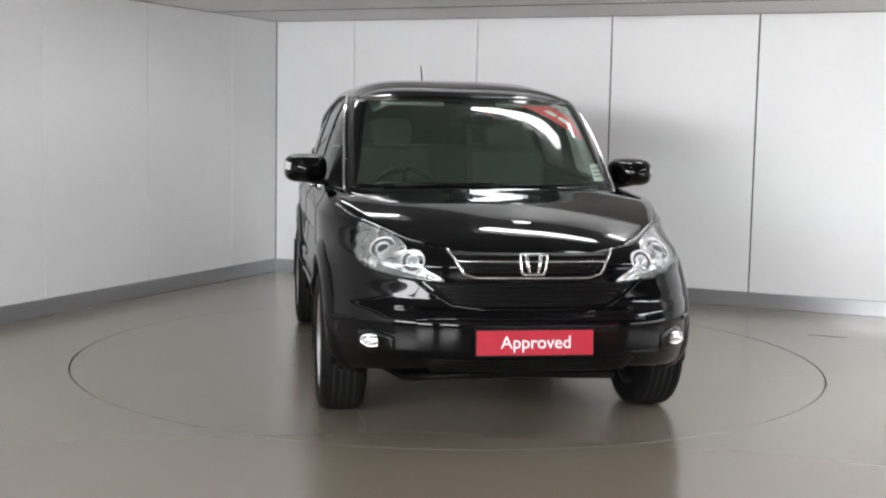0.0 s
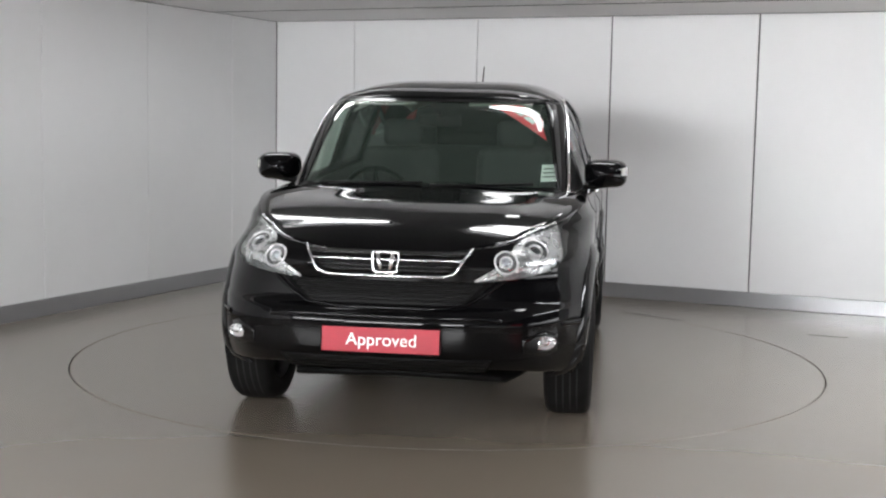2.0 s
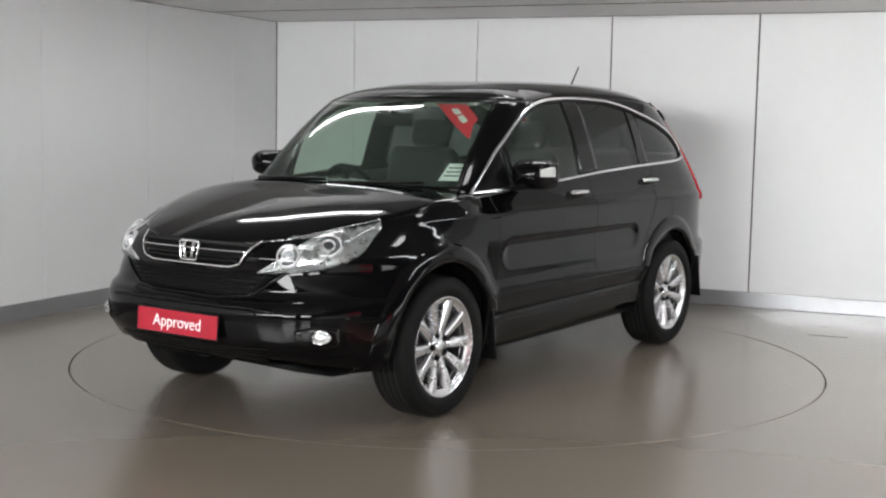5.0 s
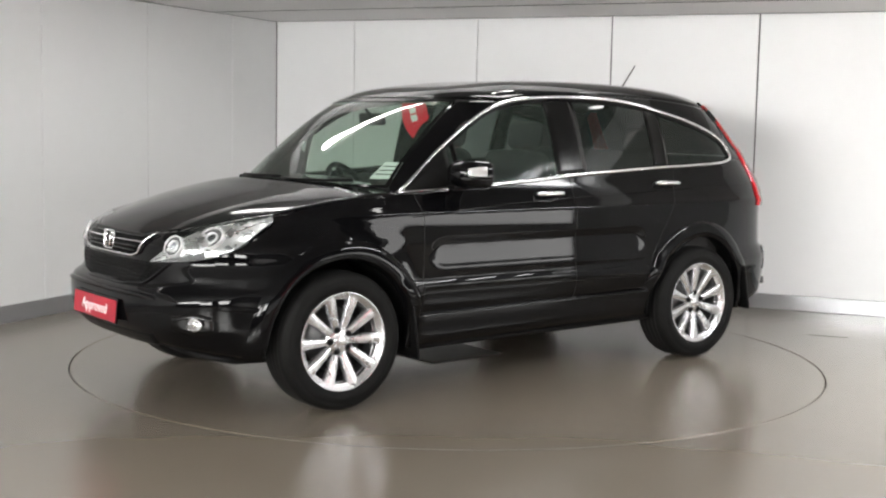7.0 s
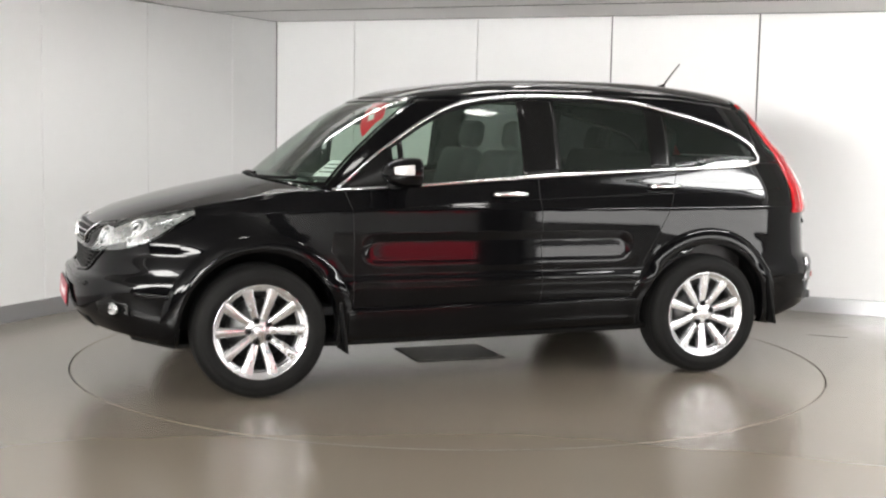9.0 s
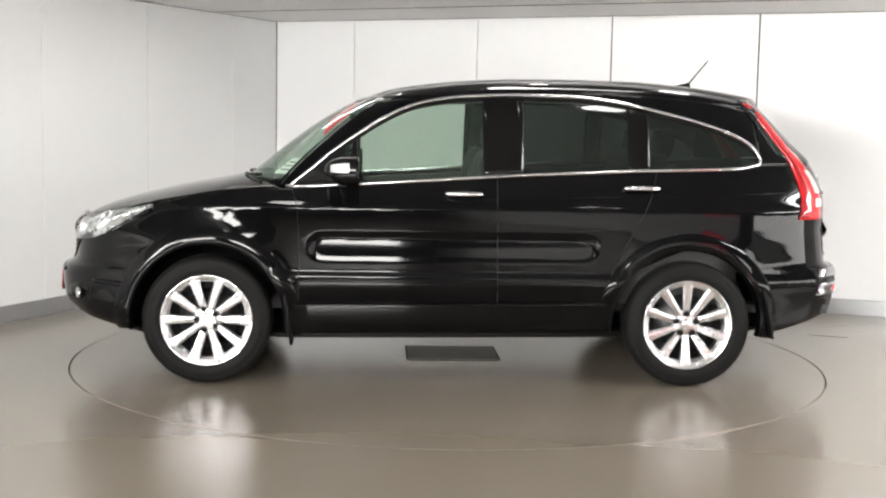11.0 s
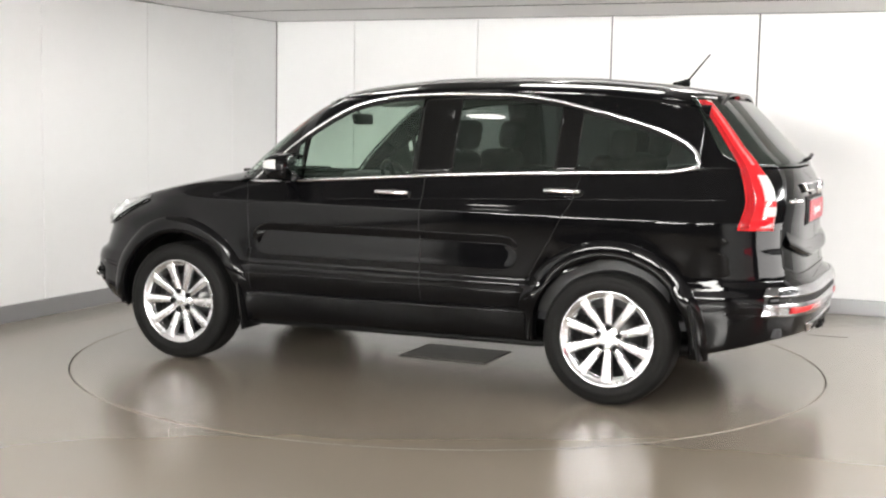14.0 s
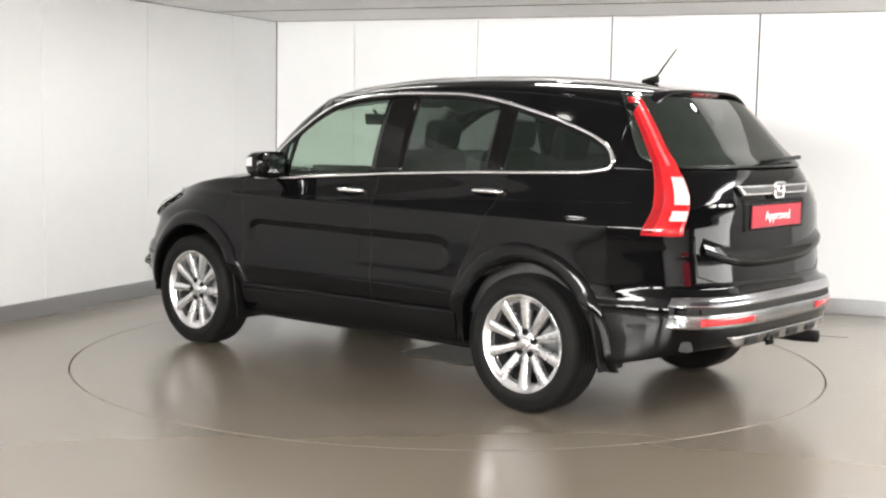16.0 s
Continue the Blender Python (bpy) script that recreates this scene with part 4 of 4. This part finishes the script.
def build_rear():
    edge0 = curve([(0.93, 2.39), (1.10, 2.425), (1.235, 2.452), (1.40, 2.485), (1.57, 2.494)])
    edge1 = curve([(0.93, 2.605), (1.10, 2.605), (1.20, 2.585), (1.235, 2.575), (1.30, 2.582), (1.40, 2.594), (1.57, 2.602)])

    def lamp_rows(z0, z1, f0, f1, off, s, nz=14, na=8):
        rows = []
        for j in range(nz + 1):
            z = z0 + (z1 - z0) * j / nz
            rows.append([mir(rear_point(edge0(z) + (edge1(z) - edge0(z)) * (f0 + (f1 - f0) * i / na), z, off * (1 - 0.5 * abs(2 * (f0 + (f1 - f0) * i / na) - 1) ** 3)), s) for i in range(na + 1)])
        return rows
    for s in (1, -1):
        t = part("tail_lamp", grid(lamp_rows(0.93, 1.57, 0, 1, 0.024, s, 40)), RED, car, "tall red tail lamp with clear sections", thick=0.02)
        part("lamp_dark_edge", grid(lamp_rows(0.94, 1.56, 0.02, 0.24, 0.0265, s, 30)), DEEPRED, t, "darker red lens edge", thick=0.002)
        # highlight down the upper lens, put in as a pale red strip
        part("lamp_highlight", grid(lamp_rows(1.25, 1.54, 0.50, 0.66, 0.027, s, 20)), PALERED, t, "pale red strip painted as the lens highlight", thick=0.002)
        part("reversing_lens", grid(lamp_rows(1.075, 1.20, 0.52, 0.97, 0.028, s)), LENSWHITE, t, "clear reversing lens", thick=0.004)
        part("indicator_lens", grid(lamp_rows(1.00, 1.045, 0.50, 0.97, 0.028, s)), LENSWHITE, t, "clear indicator lens", thick=0.004)
    # chrome bar with emblem, plate, wiper
    bar = face_patch("tailgate_bar", SATIN, 1.105, 1.150, 0.33, 0.36, 0.022, car, "chrome tailgate bar", rear=True, thick=0.02)
    face_patch("bar_inset", DISCM, 1.114, 1.141, 0.30, 0.33, 0.0245, bar, rear=True, thick=0.002)
    c = surf(0, 1.13, 0.034, True)
    badge_at((c.x, 0, 1.13), 0, -90, car, 0.78)
    c = surf(0, 1.0, 0.012, True)
    plate_at((c.x, 0.0, 1.005), 0, -90, car, "rear_plate", "Approved", 0.066)
    face_patch("plate_recess", BLACK, 0.935, 1.085, 0.31, 0.33, 0.003, car, rear=True, thick=0.003)
    # product badge as plain bars
    for y in (0.44, 0.49, 0.545):
        surf_tube("badge_bar", CHROME, [(y - 0.018, 1.066), (y, 1.066), (y + 0.018, 1.066)], 0.009, 0.004, car, rear=True)
    # tailgate lower ledge and shut line
    rows = []
    for i in range(33):
        y = -0.60 + 1.2 * i / 32
        up = 0.075 * (abs(y) / 0.6) ** 3
        rows.append([surf(y, z + up, o, True) for z, o in ((0.845, 0.001), (0.825, 0.006), (0.805, 0.018), (0.79, 0.026), (0.778, 0.026), (0.77, 0.018), (0.76, 0.001))])
    part("tailgate_ledge", grid(rows), PAINT, car, "gloss black curved tailgate lip")
    part("tailgate_gap", tube([surf(y, z, 0.001, True) for y, z in dense([(-0.64, 0.93), (-0.63, 0.74), (-0.5, 0.70), (0.5, 0.70), (0.63, 0.74), (0.64, 0.93)], 8)], 0.003, 6), SLOT, car)
    # bumper with steps; wall reflections on gloss black put in as grey strips
    face_patch("bumper_step", STEPGREY, 0.602, 0.648, 0.77, 0.75, 0.010, car, "bumper step strip, wall reflection put in as grey metal", rear=True, thick=0.012)
    face_patch("bumper_gap", SLOT, 0.572, 0.600, 0.77, 0.77, 0.002, car, rear=True, thick=0.002)
    face_patch("bumper_strip", STEPGREY, 0.505, 0.570, 0.77, 0.77, 0.006, car, "lower bumper strip, wall reflection put in as grey metal", rear=True, thick=0.006)
    for s in (1, -1):
        rows = []
        for j in range(4):
            z = 0.520 + 0.030 * j / 3
            rows.append([surf(s * (0.32 + 0.35 * i / 10), z, 0.011, True) for i in range(11)])
        part("reflector", grid(rows), RED, car, "slim red bumper reflector", thick=0.004)
    face_patch("skid_plate", STEPGREY, 0.400, 0.455, 0.42, 0.50, 0.006, car, "silver skid plate with slots", rear=True, thick=0.01)
    for y in (-0.3, -0.1, 0.1, 0.3):
        rows = []
        for j in range(3):
            rows.append([surf(y - 0.06 + 0.12 * i / 5, 0.412 + 0.028 * j / 2, 0.010, True) for i in range(6)])
        part("skid_slot", grid(rows), SLOT, car, thick=0.002)
    part("tow_eye", tube([(-2.23, 0.12, 0.44), (-2.265, 0.12, 0.415), (-2.275, 0.13, 0.395), (-2.25, 0.15, 0.385)], 0.012, 8), BLACK, car)
    part("exhaust_pipe", tube([(-1.9, -0.5, 0.33), (-2.1, -0.5, 0.33), (-2.22, -0.5, 0.34)], 0.032, 16), BLACK, car, "round dark exhaust tip")
    part("wiper_rear", tube([cab_point(2.995, 1.262) + Vector((-0.03, 0, 0.0)), cab_point(2.995, 1.265) + Vector((-0.04, -0.15, 0.008)), cab_point(2.9, 1.275) + Vector((-0.03, -0.40 - cab_point(2.9, 1.275).y, 0.01))], 0.011, 8), BLACK, car, "black rear wiper arm")
    # roof spoiler lip
    rows = []
    for i in range(25):
        y = -0.44 + 0.88 * i / 24
        e = (abs(y) / 0.44) ** 3
        z, b = 1.624 - 0.014 * e, 0.075 * e
        rows.append([(-1.62, y, z), (-1.755 + b, y, z - 0.009), (-1.778 + b, y, z - 0.02), (-1.77 + b, y, z - 0.03), (-1.70, y, z - 0.032)])
    part("roof_spoiler", grid(rows), PAINT, car, "gloss black roof spoiler", thick=0.004)
    part("brake_light", box((0.012, 0.26, 0.014), (-1.773, 0, 1.595)), material("dark_red_lens", (0.12, 0.004, 0.006), 0.15), car)
    # aerial
    zr = roof_c(-1.47)
    ant = part("antenna", tube([(-1.475, 0, zr + 0.02), (-1.53, 0, zr + 0.09), (-1.60, 0, zr + 0.175)], 0.006, 8, taper=0.0035), BLACK, car, "short black roof antenna")
    part("antenna_foot", tube([(-1.40, 0, zr + 0.012), (-1.44, 0, zr + 0.014), (-1.49, 0, zr + 0.022)], 0.010, 10, taper=0.022), BLACK, ant)


def build_sides():
    shoulder = curve([(1.35, 0.915), (0.815, 0.955), (0.236, 0.998), (-0.675, 1.034), (-1.58, 1.066), (-1.86, 1.073)])
    for s in (1, -1):
        def on(x, z, off=0.0):
            p = low_point(a_of_x(x, z), z)
            return (p.x, s * (p.y + off), p.z)
        # crease lines
        part("shoulder_crease", tube([on(0.9 - 2.76 * i / 80, shoulder(0.9 - 2.76 * i / 80), -0.001) for i in range(81)], 0.0032, 6), PAINT, car)
        # sill moulding
        rows = []
        for i in range(61):
            x = 0.84 - 1.70 * i / 60
            zb = zbottom(x)
            rows.append([on(x, z, o) for z, o in ((zb + 0.0, -0.02), (zb + 0.004, 0.016), (zb + 0.06, 0.018), (0.425 + (0.84 - x) * 0.012, 0.018), (0.437 + (0.84 - x) * 0.012, 0.014), (0.442 + (0.84 - x) * 0.012, 0.0))])
        part("sill_moulding", grid(rows), PAINT, car, "gloss black sill moulding")
        # door joints
        for pts in ([(0.86, 1.062), (0.83, 0.97), (0.82, 0.80), (0.82, 0.45)], [(-0.25, 1.14), (-0.25, 0.95), (-0.26, 0.45)],
                    [(-1.13, 1.185), (-1.09, 1.03), (-0.99, 0.84), (-0.89, 0.66), (-0.85, 0.45)]):
            part("door_joint", tube([on(x, z, 0.0003) for x, z in dense(pts, 10)], 0.0018, 6), SLOT, car)
        # handles
        for x, z in ((-0.07, 1.045), (-1.04, 1.088)):
            y = low_point(a_of_x(x, z), z).y
            h = part("door_handle", tube([(x + 0.10, s * (y + 0.002), z), (x + 0.085, s * (y + 0.026), z + 0.002), (x + 0.04, s * (y + 0.034), z + 0.003), (x - 0.04, s * (y + 0.034), z + 0.003), (x - 0.085, s * (y + 0.026), z + 0.002), (x - 0.10, s * (y + 0.002), z)], 0.014, 10, squash=0.9), CHROME, car, "chrome door handle")
            bowl = lathe([(0.0, -0.004), (0.035, 0.0), (0.05, 0.003)], 20)
            b = part("handle_bowl", bowl, SLOT, h)
            b.matrix_basis = Matrix.Translation((x, s * (y + 0.0015), z - 0.004)) @ Matrix.Diagonal((1.2, s, 0.5, 1))
        # mirror
        m = part("door_mirror", mirror_shell(s), PAINT, car, "gloss black door mirror with indicator")
        part("mirror_indicator", grid([[mirror_point(0.26 + 0.52 * i / 12, -0.02 + 0.38 * j / 4, s, 1.03) for j in range(5)] for i in range(13)]), LENSWHITE, m, "clear indicator strip")
        part("mirror_glass", rbox((0.004, 0.17, 0.11), (0.502, s * 0.925, 1.172), 0.002, seg=1), material("mirror_glass", (0.8, 0.82, 0.82), 0.03, 1.0), m)
        part("mirror_arm", tube([(0.60, s * 0.80, 1.088), (0.585, s * 0.87, 1.095), (0.575, s * 0.93, 1.105)], 0.024, 10, squash=0.7), BLACK, m)
        part("mirror_sail", grid([[mir(cab_side(x, z, 0.005), s) for z in (top_z(x) + 0.008, max(top_z(x) + 0.012, frame_top(x) - 0.012))] for x in [0.845 - 0.03 * k for k in range(10)]]), BLACK, m, thick=0.006)
        # mud flaps
        for x, z0, z1, lean in ((0.875, 0.215, 0.50, 8), (-1.755, 0.27, 0.56, 12)):
            w = part("mud_flap", rbox((0.016, 0.20, z1 - z0), (x, s * 0.80, (z0 + z1) / 2), 0.007, rot(0, lean * (1 if x > 0 else 1), 0)), BLACK, car, "black mud flap")
    for y0, y1 in ((-0.55, 0.0), (0.04, 0.56)):
        pts = []
        for k in range(9):
            y = y0 + (y1 - y0) * k / 8
            z = 1.095 + 0.015 * k / 8
            a = math.asin(min(1, (abs(y) / cab_w(z)) ** (CFN / 2))) / (math.pi / 2)
            p = cab_point(a, z)
            pts.append((p.x + 0.016, y, z + 0.012))
        wp = part("windscreen_wiper", tube(pts, 0.009, 8), BLACK, car, "black windscreen wiper")
        part("wiper_arm", tube([(1.13, y0 + 0.05, 1.098), pts[3], pts[5]], 0.010, 8, taper=0.006), BLACK, wp)
    # scuttle panel between bonnet and screen
    rows = []
    for k in range(25):
        y = -0.70 + 1.40 * k / 24
        z = 1.08
        a = math.asin(min(1, (abs(y) / cab_w(z)) ** (CFN / 2))) / (math.pi / 2)
        p = cab_point(a, z)
        rows.append([(p.x - 0.05, y, 1.085), (p.x + 0.02, y, 1.088), (p.x + 0.10, y, 1.07 - 0.02 * (abs(y) / 0.7) ** 2)])
    part("scuttle", grid(rows), BLACK, car, "black plastic scuttle panel", thick=0.01)


def mirror_point(f, t, s, grow=1.0):
    """Point on the door mirror's shell: f from the glass to the front, t round it."""
    k = grow * ((1 - max(0, (f - 0.25) / 0.75) ** 2.4) ** 0.6 if f < 1 else 0.02)
    cy, cz, e = math.cos(t), math.sin(t), 0.6
    return (0.500 + 0.19 * f, s * (0.925 + 0.118 * k * math.copysign(abs(cy) ** e, cy)), 1.166 + 0.078 * k * math.copysign(abs(cz) ** e, cz))


def mirror_shell(s):
    rows = [[mirror_point(i / 12, 2 * math.pi * j / 20, s) for j in range(20)] for i in range(13)]
    bm = grid(rows, close_v=True)
    bm.faces.new([bm.verts.new(p) for p in rows[0]])
    bm.faces.new([bm.verts.new(p) for p in rows[-1]])
    return bm


def seat(x, y, wide, rear=False):
    st = new("rear_seat" if rear else "front_seat")
    st.parent = car
    tagged(st, "dark cloth seat with headrest")
    part("cushion", rbox((0.52, wide, 0.16), (x + 0.24, y, 0.66), 0.06), CLOTH, st)
    part("backrest", rbox((0.15, wide, 0.60), (x - 0.06, y, 0.98), 0.06, rot(0, -16, 0)), CLOTH, st)
    heads = (y,) if not rear else (y - wide * 0.33, y + wide * 0.33)
    for hy in heads:
        h = part("headrest", rbox((0.10, 0.25, 0.17), (x - 0.19, hy, 1.36 if not rear else 1.33), 0.045, rot(0, -10, 0)), CLOTH, st)
        for d in (-0.06, 0.06):
            part("headrest_post", tube([(x - 0.16, hy + d, 1.20), (x - 0.18, hy + d, 1.30)], 0.006, 6), CHROME, h)


def build_interior():
    part("cabin_floor", rbox((3.6, 1.45, 0.05), (-0.35, 0, 0.42), 0.01), CLOTH, car)
    d = part("dashboard", rbox((0.50, 1.42, 0.30), (0.86, 0, 0.90), 0.09, seg=4), DASH, car, "dark grey dashboard")
    part("instrument_hood", rbox((0.22, 0.40, 0.10), (0.70, -0.37, 1.05), 0.045), DASH, d)
    wheel = new("steering_wheel")
    wheel.parent = car
    wheel.matrix_basis = pose(0.47, -0.37, 1.0, 0, -64, 0)
    loop = [(0.185 * math.cos(radians(12 * k)), 0.185 * math.sin(radians(12 * k)), 0) for k in range(31)]
    part("wheel_ring", tube(loop, 0.016, 10), BLACK, wheel, "black steering wheel")
    part("wheel_boss", rbox((0.14, 0.16, 0.05), (0, 0, 0), 0.025), BLACK, wheel)
    for ang in (90, 210, 330):
        part("wheel_spoke", tube([(0, 0, 0), (0.18 * math.sin(radians(ang)), 0.18 * math.cos(radians(ang)), 0)], 0.016, 8), BLACK, wheel)
    for y in (0.36, -0.36):
        seat(-0.12, y, 0.48)
    seat(-1.05, 0, 1.25, True)
    part("boot_floor", rbox((0.75, 1.3, 0.3), (-1.65, 0, 0.75), 0.04), CLOTH, car)
    for s in (1, -1):
        rows = [[(0.9 - 2.5 * i / 20, s * (0.80 - 0.0 * j), 0.45 + (top_z(0.9 - 2.5 * i / 20) - 0.03 - 0.45) * j / 4) for j in range(5)] for i in range(21)]
        rows = [[(x, s * min(abs(y), cab_side(max(min(x, 0.85), -1.7), max(1.06, z)).y - 0.05), z) for x, y, z in r] for r in rows]
        part("door_lining", grid(rows), DASH, car, thick=0.01)
    rows = []
    for i in range(25):
        x = 0.35 - 2.0 * i / 24
        yb = 0.54
        rows.append(fill_between(x, yb, roof_edge(x) - 0.03, roof_c(x) - 0.04, 4, 12))
    part("headliner", grid(rows), LINER, car, "pale grey headliner", thick=0.008)
    mirror = part("rear_view_mirror", rbox((0.03, 0.24, 0.07), (0.55, 0, 1.44), 0.014, rot(0, 10, 0)), BLACK, car, "black interior mirror")
    part("mirror_stalk", tube([(0.56, 0, 1.46), (0.60, 0, 1.50)], 0.01, 8), BLACK, mirror)
    for y in (0.33, -0.33):
        part("sun_visor", rbox((0.16, 0.36, 0.018), (0.42, y, 1.545), 0.008, rot(0, 12, 0)), LINER, car, "pale folded sun visor")
    # stickers inside the screen

    def screen_at(y, z):
        a = math.asin(min(1, (abs(y) / cab_w(z)) ** (CFN / 2))) / (math.pi / 2)
        return cab_point(a, z) * 1.0 + Vector((-0.005, 0, -0.003))
    rows = []
    for i in range(11):
        f = i / 10
        y0, z0 = 0.27 + (0.605 - 0.27) * f, 1.535 - (1.535 - 1.345) * f ** 1.2
        y1, z1 = 0.44 + (0.575 - 0.44) * min(1, f * 1.3), 1.535 - (1.535 - 1.42) * f ** 1.3
        rows.append([screen_at(y0 + (y1 - y0) * j / 4, z0 + (z1 - z0) * j / 4) for j in range(5)])
    st = part("corner_banner", grid(rows), STICKERRED, car, "red corner banner with white print")
    bars = []
    for f in (0.25, 0.5):
        rows = []
        for i in range(6):
            g = f + 0.04 * i
            y0, z0 = 0.27 + 0.335 * g, 1.535 - 0.19 * g ** 1.2
            y1, z1 = 0.44 + 0.135 * min(1, g * 1.3), 1.535 - 0.115 * g ** 1.3
            rows.append([screen_at(y0 + (y1 - y0) * k, z0 + (z1 - z0) * k) + Vector((0.003, 0, 0.001)) for k in (0.35, 0.6)])
        part("print_bar", grid(rows), WHITE, st)
    rows = [[screen_at(0.595 + 0.085 * i / 4, 1.135 + 0.085 * j / 4) for j in range(5)] for i in range(5)]
    p = part("paper_permit", grid(rows), WHITE, car, "small white paper permit")
    for z in (1.155, 1.175, 1.195):
        rows = [[screen_at(0.605 + 0.06 * i / 4, z + 0.006 * j) + Vector((0.001, 0, 0.001)) for j in range(2)] for i in range(5)]
        part("print_bar", grid(rows), GAP, p)


build_front()
build_rear()
build_sides()
build_interior()

# heading of the car in degrees, second by second
HEADING = [(0.0, -80.7), (0.5, -84.95), (1.0, -89.2), (1.5, -93.5), (2.0, -97.8), (2.5, -102.1), (3.0, -106.5), (3.5, -110.9), (4.0, -115.3), (5.0, -124.1), (6.3, -135.6),
           (7.0, -141.9), (8.0, -150.7), (9.0, -159.4), (10.0, -167.9), (11.0, -176.5), (11.5, -180.9), (12.0, -185.4), (12.5, -189.9), (13.0, -194.4), (13.5, -198.8), (14.0, -203.2),
           (14.5, -207.6), (15.0, -212.0), (15.5, -216.45), (16.0, -220.95)]
OFFSET = Vector((0.046, 0.018, 0))


def motions():
    walk(turntable, [(t, pose(0, 0, 0, 0, 0, h)) for t, h in HEADING])
    walk(car, [(t, pose(0, 0, 0, 0, 0, h) @ Matrix.Translation(OFFSET)) for t, h in HEADING])


motions()
